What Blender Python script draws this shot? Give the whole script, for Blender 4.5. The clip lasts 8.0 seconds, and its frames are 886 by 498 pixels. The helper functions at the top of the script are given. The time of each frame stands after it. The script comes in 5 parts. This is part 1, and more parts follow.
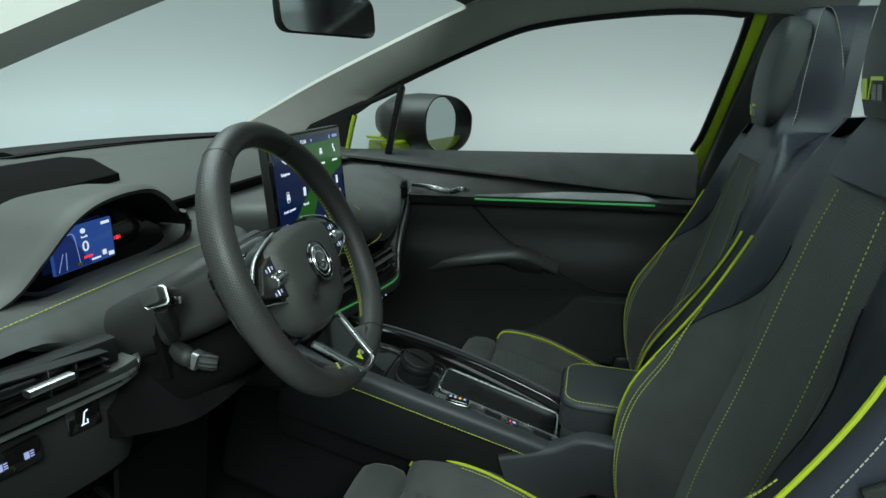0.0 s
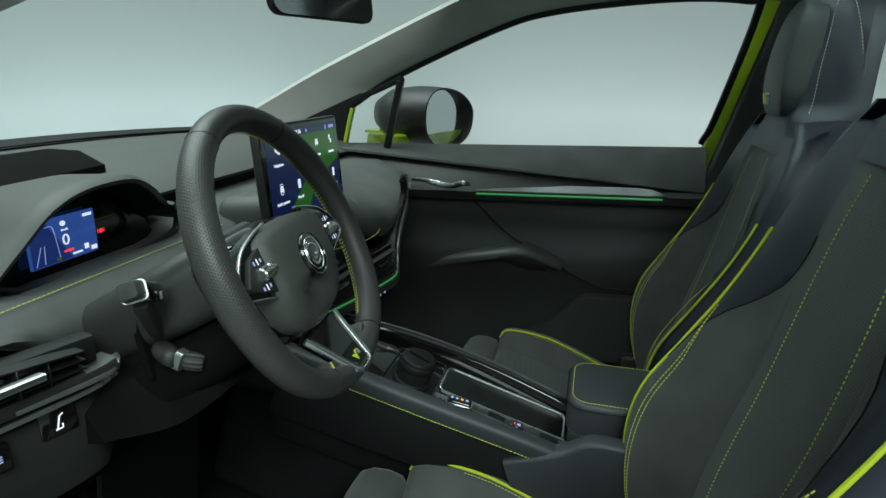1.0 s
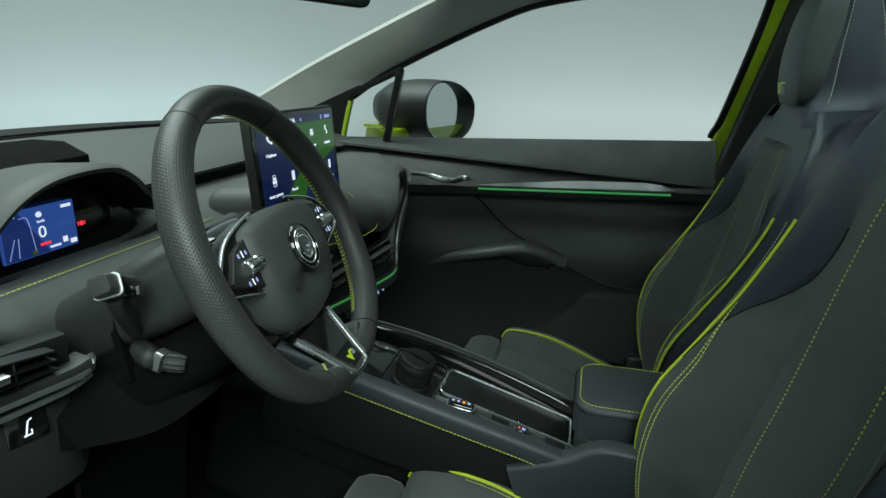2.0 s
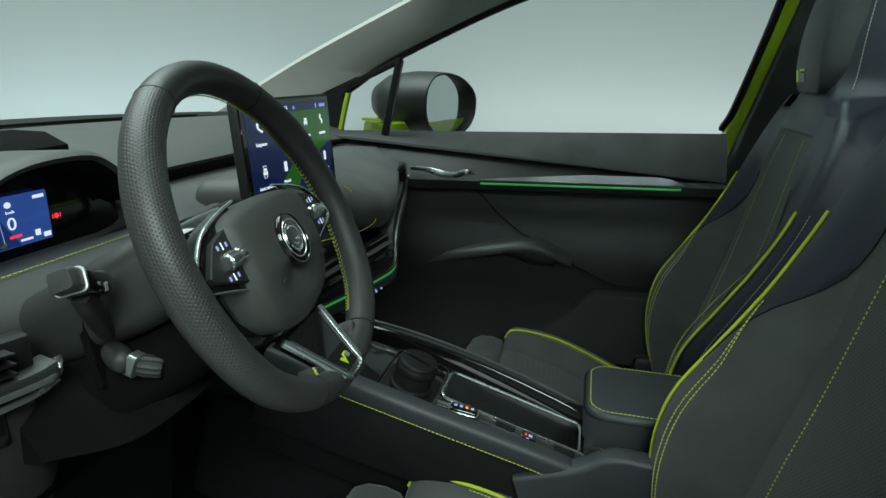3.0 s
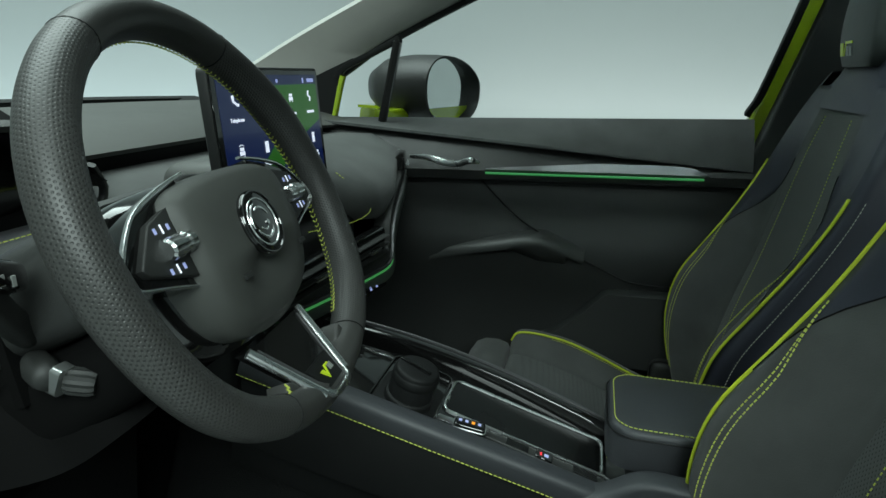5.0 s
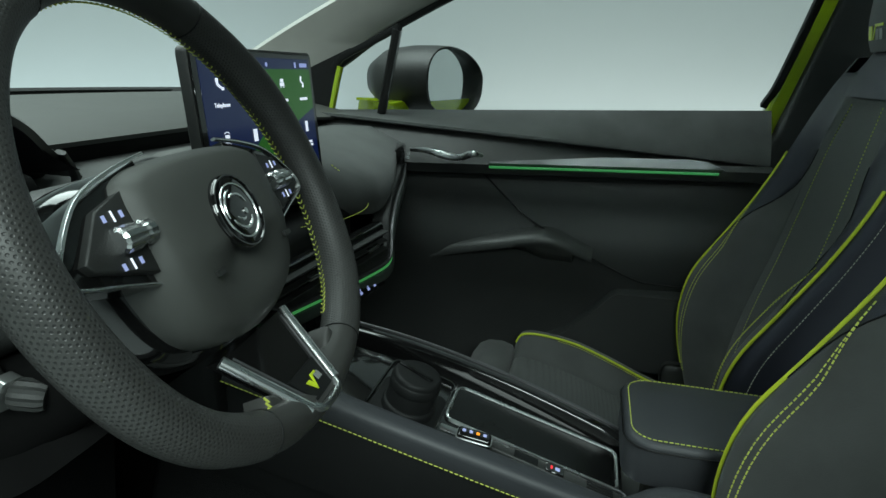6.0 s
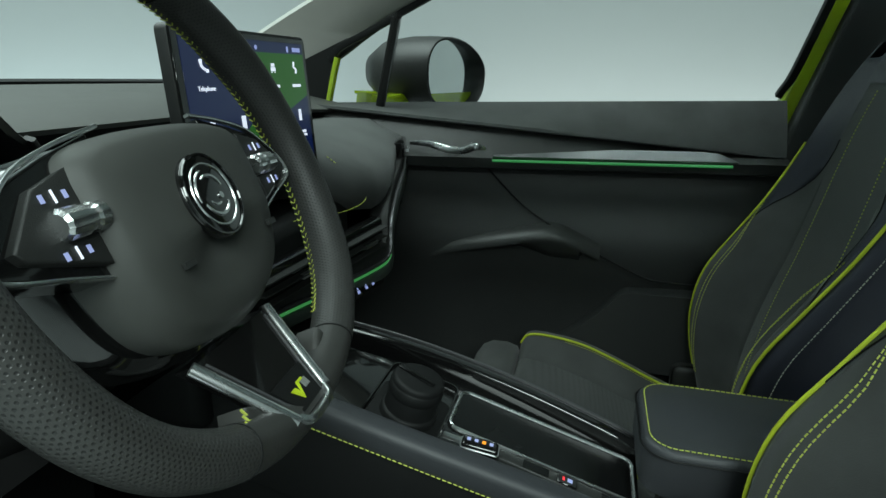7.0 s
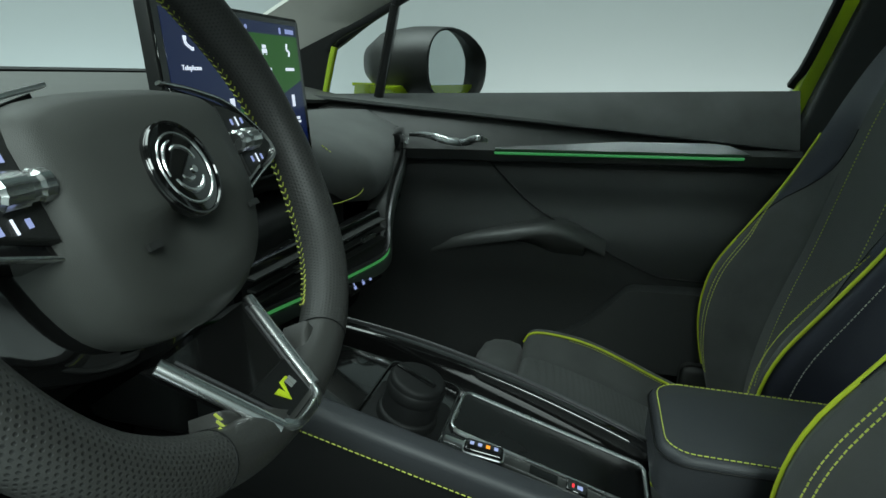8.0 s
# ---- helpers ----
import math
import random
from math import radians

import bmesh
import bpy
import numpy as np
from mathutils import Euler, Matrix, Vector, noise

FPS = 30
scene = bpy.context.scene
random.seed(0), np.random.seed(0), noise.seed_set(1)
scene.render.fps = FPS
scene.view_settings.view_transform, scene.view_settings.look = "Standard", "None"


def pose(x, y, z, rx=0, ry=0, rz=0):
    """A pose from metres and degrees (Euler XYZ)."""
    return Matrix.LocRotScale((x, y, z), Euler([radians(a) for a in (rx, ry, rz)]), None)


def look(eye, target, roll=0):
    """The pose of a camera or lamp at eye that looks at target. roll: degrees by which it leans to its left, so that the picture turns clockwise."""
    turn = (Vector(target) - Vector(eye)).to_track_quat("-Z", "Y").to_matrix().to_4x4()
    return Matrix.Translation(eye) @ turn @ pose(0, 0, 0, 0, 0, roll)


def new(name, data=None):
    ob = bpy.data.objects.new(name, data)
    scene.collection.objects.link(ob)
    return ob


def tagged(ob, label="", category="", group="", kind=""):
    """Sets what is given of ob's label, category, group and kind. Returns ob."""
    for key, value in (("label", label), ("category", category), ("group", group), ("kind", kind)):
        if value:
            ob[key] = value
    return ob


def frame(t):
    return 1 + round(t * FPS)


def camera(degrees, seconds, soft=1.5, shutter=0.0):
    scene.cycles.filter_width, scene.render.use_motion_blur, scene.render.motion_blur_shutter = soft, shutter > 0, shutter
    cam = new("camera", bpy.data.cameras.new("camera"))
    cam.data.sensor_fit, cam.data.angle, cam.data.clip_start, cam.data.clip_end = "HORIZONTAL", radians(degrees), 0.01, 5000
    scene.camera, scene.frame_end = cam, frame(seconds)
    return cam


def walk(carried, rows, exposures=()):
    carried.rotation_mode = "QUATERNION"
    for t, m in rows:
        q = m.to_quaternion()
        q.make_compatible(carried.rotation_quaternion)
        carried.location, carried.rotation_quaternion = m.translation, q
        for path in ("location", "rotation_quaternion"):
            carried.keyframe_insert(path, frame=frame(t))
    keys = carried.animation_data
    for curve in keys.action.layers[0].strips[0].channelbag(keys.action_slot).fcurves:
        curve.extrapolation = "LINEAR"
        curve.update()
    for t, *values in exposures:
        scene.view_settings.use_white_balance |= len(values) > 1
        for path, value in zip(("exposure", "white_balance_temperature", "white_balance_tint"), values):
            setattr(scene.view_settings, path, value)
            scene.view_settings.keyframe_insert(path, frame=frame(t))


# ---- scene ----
cam = camera(73.4, 8.0, soft=1.5)
PATH = [
    (0, (0.337, -1.065, 1.232), (-0.119, 0.796, 0.66), 1.3),
    (0.5, (0.33, -1.044, 1.22), (-0.125, 0.818, 0.648), 1.3),
    (1, (0.325, -1.021, 1.208), (-0.132, 0.84, 0.635), 1.2),
    (1.5, (0.319, -0.999, 1.197), (-0.138, 0.862, 0.623), 1.3),
    (3, (0.296, -0.921, 1.16), (-0.16, 0.94, 0.587), 1.3),
    (3.5, (0.288, -0.895, 1.149), (-0.167, 0.966, 0.576), 1.4),
    (4, (0.281, -0.869, 1.139), (-0.174, 0.991, 0.564), 1.4),
    (4.5, (0.273, -0.841, 1.127), (-0.182, 1.02, 0.552), 1.4),
    (6, (0.249, -0.754, 1.092), (-0.209, 1.105, 0.516), 1.4),
    (6.5, (0.241, -0.728, 1.08), (-0.217, 1.133, 0.506), 1.3),
    (7, (0.235, -0.705, 1.069), (-0.226, 1.155, 0.494), 1.2),
    (7.5, (0.229, -0.684, 1.058), (-0.231, 1.175, 0.482), 1.3),
    (8, (0.223, -0.666, 1.046), (-0.235, 1.194, 0.472), 1.3),
]
walk(cam, [(t, look(eye, target, roll)) for t, eye, target, roll in PATH])


# ---- light ----
def studio_world():
    w = bpy.data.worlds.new("studio_world")
    w.use_nodes = True
    bg = w.node_tree.nodes["Background"]
    bg.inputs[0].default_value = (0.8, 0.9, 1.0, 1)
    bg.inputs[1].default_value = 0.005
    scene.world = w


def softbox(name, eye, target, sx, sy, power, colour):
    d = bpy.data.lights.new(name, "AREA")
    d.shape, d.size, d.size_y, d.energy, d.color = "RECTANGLE", sx, sy, power, colour
    ob = new(name, d)
    ob.matrix_world = look(eye, target)
    return ob


studio_world()
softbox("overhead_softbox", (-1.6, 0.2, 4.2), (-1.2, 0.2, 0), 3.5, 3.5, 245, (0.81, 1.0, 0.96))
softbox("cyclorama_softbox", (-4.6, 5.0, 0.08), (-5.5, 6.0, 1.1), 4.0, 0.4, 27, (0.80, 0.98, 1.0))
softbox("cyclorama_softbox", (0.9, 6.7, 0.08), (0.9, 8.0, 1.1), 5.0, 0.4, 30, (0.93, 1.0, 0.97))
softbox("side_softbox", (1.3, -3.2, 3.4), (0.0, 0.1, 0.95), 2.4, 1.6, 185, (0.83, 1.0, 0.96))
scene.view_settings.exposure = 0.0


# ---- materials ----
def material(name, colour, rough=0.6, metal=0.0, grain=0.0, scale=300.0, mottle=0.15, mottle_scale=9.0, coat=0.0,
             sheen=0.0, emit=None, power=0.0, cells=False, depth=0.0006):
    m = bpy.data.materials.new(name)
    m.use_nodes = True
    nt = m.node_tree
    b = nt.nodes["Principled BSDF"]
    b.inputs["Roughness"].default_value = rough
    b.inputs["Metallic"].default_value = metal
    b.inputs["Coat Weight"].default_value = coat
    b.inputs["Sheen Weight"].default_value = sheen
    b.inputs["Sheen Roughness"].default_value = 0.4
    tc = nt.nodes.new("ShaderNodeTexCoord")
    big = nt.nodes.new("ShaderNodeTexNoise")
    big.inputs["Scale"].default_value = mottle_scale
    big.inputs["Detail"].default_value = 6
    nt.links.new(tc.outputs["Object"], big.inputs["Vector"])
    ramp = nt.nodes.new("ShaderNodeMixRGB")
    ramp.inputs[1].default_value = (*[c * (1 - mottle) for c in colour], 1)
    ramp.inputs[2].default_value = (*[min(1, c * (1 + mottle)) for c in colour], 1)
    nt.links.new(big.outputs["Fac"], ramp.inputs[0])
    nt.links.new(ramp.outputs[0], b.inputs["Base Color"])
    rr = nt.nodes.new("ShaderNodeMapRange")
    rr.inputs[3].default_value = max(0.02, rough - 0.08)
    rr.inputs[4].default_value = min(1, rough + 0.08)
    nt.links.new(big.outputs["Fac"], rr.inputs[0])
    nt.links.new(rr.outputs[0], b.inputs["Roughness"])
    if grain:
        if cells:
            fine = nt.nodes.new("ShaderNodeTexVoronoi")
            out = "Distance"
        else:
            fine = nt.nodes.new("ShaderNodeTexNoise")
            fine.inputs["Detail"].default_value = 3
            out = "Fac"
        fine.inputs["Scale"].default_value = scale
        nt.links.new(tc.outputs["Object"], fine.inputs["Vector"])
        bump = nt.nodes.new("ShaderNodeBump")
        bump.inputs["Strength"].default_value = grain
        bump.inputs["Distance"].default_value = depth
        nt.links.new(fine.outputs[out], bump.inputs["Height"])
        nt.links.new(bump.outputs[0], b.inputs["Normal"])
    if emit:
        b.inputs["Emission Color"].default_value = (*emit, 1)
        b.inputs["Emission Strength"].default_value = power
    return m


SUEDE = material("suede", (0.053, 0.056, 0.054), 0.9, grain=0.5, scale=700, mottle=0.6, mottle_scale=11, sheen=0.12)
DASH = material("soft_dash", (0.05, 0.052, 0.048), 0.55, grain=0.18, scale=2200, cells=True, mottle=0.08)
LEATHER = material("leather", (0.03, 0.032, 0.036), 0.5, grain=0.3, scale=1000, cells=True, mottle=0.12)
RIMLEATHER = material("rim_leather", (0.034, 0.034, 0.032), 0.45, grain=0.25, scale=1100, cells=True, mottle=0.1)
PLASTIC = material("black_plastic", (0.018, 0.019, 0.018), 0.5, grain=0.3, scale=1500, cells=True, mottle=0.1)
DARK = material("dark_plastic", (0.008, 0.0085, 0.0085), 0.55, grain=0.4, scale=700, mottle=0.15)
GLOSS = material("piano_black", (0.006, 0.006, 0.006), 0.08, coat=0.6, mottle=0.1)
CHROME = material("satin_chrome", (0.80, 0.81, 0.81), 0.27, metal=1.0, mottle=0.05)
LIME = material("lime_piping", (0.42, 0.50, 0.02), 0.55, grain=0.3, scale=900, mottle=0.1)
THREAD = material("lime_thread", (0.45, 0.50, 0.08), 0.7, mottle=0.15)
PALE = material("pale_thread", (0.42, 0.43, 0.34), 0.7, mottle=0.15)
PAINT = material("lime_paint", (0.30, 0.42, 0.012), 0.25, coat=1.0, mottle=0.04)
CARPET = material("carpet", (0.010, 0.0105, 0.0105), 0.95, grain=1.0, scale=500, mottle=0.3, depth=0.002)
TRIMGREY = material("pillar_trim_grey", (0.030, 0.032, 0.031), 0.5, grain=0.25, scale=1500, cells=True, mottle=0.1)
BLACKLINING = material("black_roof_lining", (0.045, 0.046, 0.044), 0.9, grain=0.4, scale=900)
LINING = material("roof_lining", (0.36, 0.36, 0.335), 0.9, grain=0.4, scale=900)
STUDIO = material("studio_paint", (0.62, 0.66, 0.66), 0.85, grain=0.1, scale=40, mottle=0.03, mottle_scale=0.6)
FLOORPAINT = material("studio_floor", (0.36, 0.38, 0.38), 0.5, grain=0.2, scale=60, mottle=0.06, mottle_scale=1.5)
MIRROR = material("mirror_glass", (0.85, 0.88, 0.88), 0.03, metal=1.0, mottle=0.01)
SCREENGLASS = material("screen_blue", (0.005, 0.006, 0.012), 0.12, emit=(0.007, 0.013, 0.045), power=1.0, mottle=0.1)


def perforate(m, coord, pitch, radius, depth, swizzle=None):
    """Adds a staggered field of small holes to a material."""
    nt = m.node_tree
    b = nt.nodes["Principled BSDF"]
    tc = nt.nodes.new("ShaderNodeTexCoord")
    sep = nt.nodes.new("ShaderNodeSeparateXYZ")
    nt.links.new(tc.outputs[coord], sep.inputs[0])
    a, c = swizzle or (0, 1)

    def mth(op, x, y=None, z=None):
        n = nt.nodes.new("ShaderNodeMath")
        n.operation = op
        for i, v in enumerate((x, y, z)):
            if v is None:
                continue
            if isinstance(v, float):
                n.inputs[i].default_value = v
            else:
                nt.links.new(v, n.inputs[i])
        return n.outputs[0]
    u = mth("DIVIDE", sep.outputs[a], pitch)
    v = mth("DIVIDE", sep.outputs[c], pitch * 0.7)
    odd = mth("MULTIPLY", mth("MODULO", mth("FLOOR", v), 2.0), 0.5)
    fu = mth("SUBTRACT", mth("FRACT", mth("ADD", u, odd)), 0.5)
    fv = mth("MULTIPLY", mth("SUBTRACT", mth("FRACT", v), 0.5), 0.7)
    dist = mth("SQRT", mth("ADD", mth("MULTIPLY", fu, fu), mth("MULTIPLY", fv, fv)))
    r = nt.nodes.new("ShaderNodeMapRange")
    r.inputs[1].default_value, r.inputs[2].default_value = radius * 0.6, radius * 1.3
    nt.links.new(dist, r.inputs[0])
    old = b.inputs["Base Color"].links[0].from_socket
    mix = nt.nodes.new("ShaderNodeMixRGB")
    mix.inputs[1].default_value = (0.016, 0.016, 0.016, 1)
    nt.links.new(r.outputs[0], mix.inputs[0])
    nt.links.new(old, mix.inputs[2])
    nt.links.new(mix.outputs[0], b.inputs["Base Color"])
    bump = nt.nodes.new("ShaderNodeBump")
    bump.inputs["Strength"].default_value = 0.5
    bump.inputs["Distance"].default_value = depth
    nt.links.new(r.outputs[0], bump.inputs["Height"])
    if b.inputs["Normal"].links:
        nt.links.new(b.inputs["Normal"].links[0].from_socket, bump.inputs["Normal"])
    nt.links.new(bump.outputs[0], b.inputs["Normal"])
    return m


PERF_RIM = perforate(material("perforated_rim_leather", (0.040, 0.040, 0.038), 0.45, mottle=0.1), "UV", 0.0036, 0.21, 0.0005)
PERF_SUEDE = perforate(material("perforated_suede", (0.056, 0.060, 0.058), 0.92, grain=0.4, scale=700, mottle=0.3, mottle_scale=12, sheen=0.15), "Object", 0.0052, 0.20, 0.0005, (1, 2))
NAVY = material("navy_leather", (0.022, 0.024, 0.036), 0.42, grain=0.3, scale=1000, cells=True, mottle=0.12)
WHITE_GLOW = material("white_glow", (0.5, 0.5, 0.5), 0.4, emit=(0.75, 0.85, 1.0), power=0.9)
ICON_BLUE = material("icon_blue_glow", (0.2, 0.2, 0.25), 0.4, emit=(0.35, 0.45, 0.9), power=0.6)
RED_GLOW = material("red_glow", (0.3, 0.02, 0.02), 0.4, emit=(1.0, 0.04, 0.06), power=1.0)
AMBER_GLOW = material("amber_glow", (0.3, 0.1, 0.01), 0.4, emit=(1.0, 0.35, 0.02), power=1.0)
GREEN_SCREEN = material("screen_green", (0.005, 0.01, 0.006), 0.12, emit=(0.014, 0.075, 0.010), power=1.0, mottle=0.3, mottle_scale=20)
NAVY_SCREEN = material("screen_navy", (0.005, 0.006, 0.012), 0.12, emit=(0.003, 0.008, 0.042), power=1.0)
LIME_GLOSS = material("lime_badge", (0.50, 0.62, 0.02), 0.35, mottle=0.05)
GREY_BADGE = material("grey_badge", (0.20, 0.21, 0.20), 0.5, mottle=0.05)
ORANGE = material("orange_plastic", (0.6, 0.07, 0.02), 0.5, mottle=0.05)


# ---- mesh helpers ----
def V(*a):
    return Vector(a)


def step(a, b, v):
    f = min(1, max(0, (v - a) / (b - a)))
    return f * f * (3 - 2 * f)


def spline(pts, n, closed=False):
    """n points along a Catmull-Rom curve through pts."""
    pts = [Vector(p) for p in pts]
    k = len(pts)
    segs = k if closed else k - 1
    out = []
    for i in range(n):
        t = i / n * segs if closed else i / (n - 1) * segs
        j = min(int(t), segs - 1)
        f = t - j
        if closed:
            a, b, c, d = (pts[(j + o) % k] for o in (-1, 0, 1, 2))
        else:
            b, c = pts[j], pts[j + 1]
            a = pts[j - 1] if j > 0 else b * 2 - c
            d = pts[j + 2] if j + 2 < k else c * 2 - b
        out.append(0.5 * ((2 * b) + (c - a) * f + (2 * a - 5 * b + 4 * c - d) * f * f + (3 * b - a - 3 * c + d) * f ** 3))
    return out


def loft(rings, closed=True, caps=True, loop=False):
    """A bmesh through rings of points; closed: each ring is a loop; loop: the last ring joins the first."""
    bm = bmesh.new()
    vs = [[bm.verts.new(p) for p in r] for r in rings]
    n = len(vs[0])
    rows = len(vs)
    for i in range(rows if loop else rows - 1):
        a, b = vs[i], vs[(i + 1) % rows]
        for j in range(n if closed else n - 1):
            k = (j + 1) % n
            bm.faces.new((a[j], a[k], b[k], b[j]))
    if caps and closed and not loop:
        bm.faces.new(vs[0][::-1])
        bm.faces.new(vs[-1])
    bmesh.ops.recalc_face_normals(bm, faces=bm.faces)
    return bm


def loft_uv(rings, ulen, vlen, caps=True):
    """A closed loft whose UV runs in metres along and around it."""
    bm = bmesh.new()
    lay = bm.loops.layers.uv.new("UVMap")
    vs = [[bm.verts.new(p) for p in r] for r in rings]
    n, rows = len(vs[0]), len(vs)
    for i in range(rows - 1):
        for j in range(n):
            k = (j + 1) % n
            f = bm.faces.new((vs[i][j], vs[i][k], vs[i + 1][k], vs[i + 1][j]))
            for lp, (a, b) in zip(f.loops, ((i, j), (i, j + 1), (i + 1, j + 1), (i + 1, j))):
                lp[lay].uv = (a / (rows - 1) * ulen, b / n * vlen)
    if caps:
        bm.faces.new(vs[0][::-1])
        bm.faces.new(vs[-1])
    bmesh.ops.recalc_face_normals(bm, faces=bm.faces)
    return bm


def shell(rows, shift):
    """A skin through rows of points, thickened by a shift inwards."""
    return loft([list(r) + [p + Vector(shift) for p in reversed(r)] for r in rows])


def sheet(rows, thick):
    """A sheet through rows of points, with thickness below it."""
    bm = loft(rows, closed=False)
    bmesh.ops.solidify(bm, geom=bm.faces[:], thickness=thick)
    return bm


def sweep(path, profile, up=(0, 0, 1), closed=False, scales=None):
    """Profile (side, up) points carried along a path."""
    path = [Vector(p) for p in path]
    n = len(path)
    rings = []
    for i, p in enumerate(path):
        if closed:
            d = path[(i + 1) % n] - path[i - 1]
        else:
            d = path[min(i + 1, n - 1)] - path[max(i - 1, 0)]
        d.normalize()
        side = d.cross(Vector(up)).normalized()
        top = side.cross(d)
        s = scales[i] if scales else 1
        rings.append([p + side * a * s + top * b * s for a, b in profile])
    return loft(rings, loop=closed)


def circle(r, n=8, r2=None):
    r2 = r2 or r
    return [(r * math.cos(2 * math.pi * i / n), r2 * math.sin(2 * math.pi * i / n)) for i in range(n)]


def tube(path, r, n=8, closed=False, up=(0, 0, 1)):
    return sweep(path, circle(r, n), up, closed)


def box(x0, x1, y0, y1, z0, z1, bevel=0.004, seg=2):
    bm = bmesh.new()
    bmesh.ops.create_cube(bm, size=1)
    for v in bm.verts:
        v.co = Vector(((x0 + x1) / 2 + v.co.x * (x1 - x0), (y0 + y1) / 2 + v.co.y * (y1 - y0), (z0 + z1) / 2 + v.co.z * (z1 - z0)))
    if bevel:
        bmesh.ops.bevel(bm, geom=bm.edges[:], offset=bevel, segments=seg, affect="EDGES", profile=0.5)
    return bm


def disc(r, h, n=32, bevel=0.0):
    """A round plug from z=0 to h with a rounded upper rim."""
    bevel = min(bevel, h * 0.9)
    prof = [(r, 0), (r, h - bevel)]
    if bevel:
        prof += [(r - bevel * (1 - math.cos(a)), h - bevel + bevel * math.sin(a)) for a in (0.5, 1.0, math.pi / 2)]
    return loft([[V(q * math.cos(2 * math.pi * i / n), q * math.sin(2 * math.pi * i / n), z) for i in range(n)] for q, z in prof])


def slab(outline, z0, z1, bevel=0.0):
    """A flat outline in x, y drawn up from z0 to z1, its upper edge rounded."""
    c = sum((Vector((p[0], p[1], 0)) for p in outline), Vector()) / len(outline)
    rings = []
    n = len(outline)
    ins = []
    for i in range(n):
        a, b, d = (Vector((*outline[(i + o) % n][:2], 0)) for o in (-1, 0, 1))
        t = (d - a).normalized()
        nrm = Vector((-t.y, t.x, 0))
        if nrm.dot(c - b) < 0:
            nrm = -nrm
        ins.append(nrm)
    steps = [(0, z0), (0, z1 - bevel)]
    if bevel:
        steps += [(bevel * (1 - math.cos(a)), z1 - bevel + bevel * math.sin(a)) for a in (0.6, 1.1, math.pi / 2)]
    for s, z in steps:
        rings.append([Vector((p[0], p[1], 0)) + ins[i] * s + Vector((0, 0, z)) for i, p in enumerate(outline)])
    return loft(rings)


def rounded(x0, x1, y0, y1, r, n=5):
    """A rounded rectangle's outline."""
    out = []
    for cx, cy, a0 in ((x1 - r, y1 - r, 0), (x0 + r, y1 - r, 90), (x0 + r, y0 + r, 180), (x1 - r, y0 + r, 270)):
        for i in range(n):
            a = radians(a0 + 90 * i / (n - 1))
            out.append((cx + r * math.cos(a), cy + r * math.sin(a)))
    return out


def moved(bm, m):
    bmesh.ops.transform(bm, matrix=m, verts=bm.verts)
    return bm


def merged(*bms):
    out = bmesh.new()
    for b in bms:
        me = bpy.data.meshes.new("tmp")
        b.to_mesh(me)
        b.free()
        out.from_mesh(me)
        bpy.data.meshes.remove(me)
    return out


def part(name, bm, mat, parent=None, label="", smooth=40):
    me = bpy.data.meshes.new(name)
    bm.to_mesh(me)
    bm.free()
    me.materials.append(mat)
    ob = new(name, me)
    me.shade_smooth()
    if smooth < 180:
        me.set_sharp_from_angle(angle=radians(smooth))
    if parent:
        ob.parent = parent
    if label:
        ob["label"] = label
    return ob


def thing(name, label, category, group="", kind="", m=None):
    ob = new(name)
    ob.empty_display_size = 0.05
    if m is not None:
        ob.matrix_world = m
    return tagged(ob, label, category, group, kind)


def stitches(path, length, gap, r):
    """A row of thread stitches along a path."""
    bm = bmesh.new()
    path = [Vector(p) for p in path]
    d = [0]
    for a, b in zip(path, path[1:]):
        d.append(d[-1] + (b - a).length)
    total = d[-1]

    def at(s):
        for i in range(len(path) - 1):
            if d[i + 1] >= s:
                f = (s - d[i]) / max(1e-9, d[i + 1] - d[i])
                return path[i].lerp(path[i + 1], f)
        return path[-1]
    s = 0
    verts, faces = [], []
    while s + length < total:
        a, b = at(s), at(s + length)
        t = (b - a).normalized()
        side = t.cross(Vector((0.3, 0.2, 0.93))).normalized()
        up = side.cross(t)
        k = len(verts)
        for p in (a, b):
            verts += [p + side * r, p + up * r, p - side * r, p - up * r]
        faces += [(k + i, k + (i + 1) % 4, k + 4 + (i + 1) % 4, k + 4 + i) for i in range(4)]
        faces += [(k + 3, k + 2, k + 1, k), (k + 4, k + 5, k + 6, k + 7)]
        s += length + gap
    me = bpy.data.meshes.new("tmp")
    me.from_pydata([tuple(v) for v in verts], [], faces)
    bm.from_mesh(me)
    bpy.data.meshes.remove(me)
    return bm


# ---- studio ----
def studio():
    f = part("floor", box(-9, 9, -8, 9, -0.1, 0, 0), FLOORPAINT)
    tagged(f, "pale grey painted studio floor", "floor", kind="structure")
    prof = [(7.0, 0.0), (7.3, 0.03), (7.6, 0.14), (7.85, 0.36), (8.0, 0.7), (8.0, 6.0), (8.2, 6.0), (8.2, -0.05), (7.0, -0.05)]
    rings = [[V(r * math.cos(a), r * math.sin(a), z) for r, z in prof] for a in [2 * math.pi * k / 96 for k in range(96)]]
    tagged(part("backdrop", loft(rings, loop=True), STUDIO, smooth=60), "plain pale grey studio cyclorama wall", "wall", kind="structure")
    tagged(part("ceiling", box(-9, 9, -8, 9, 6, 6.1, 0), STUDIO), "plain pale grey studio ceiling", "ceiling", kind="structure")


studio()


# ---- car body ----
def lerp(a, b, f):
    return a + (b - a) * f


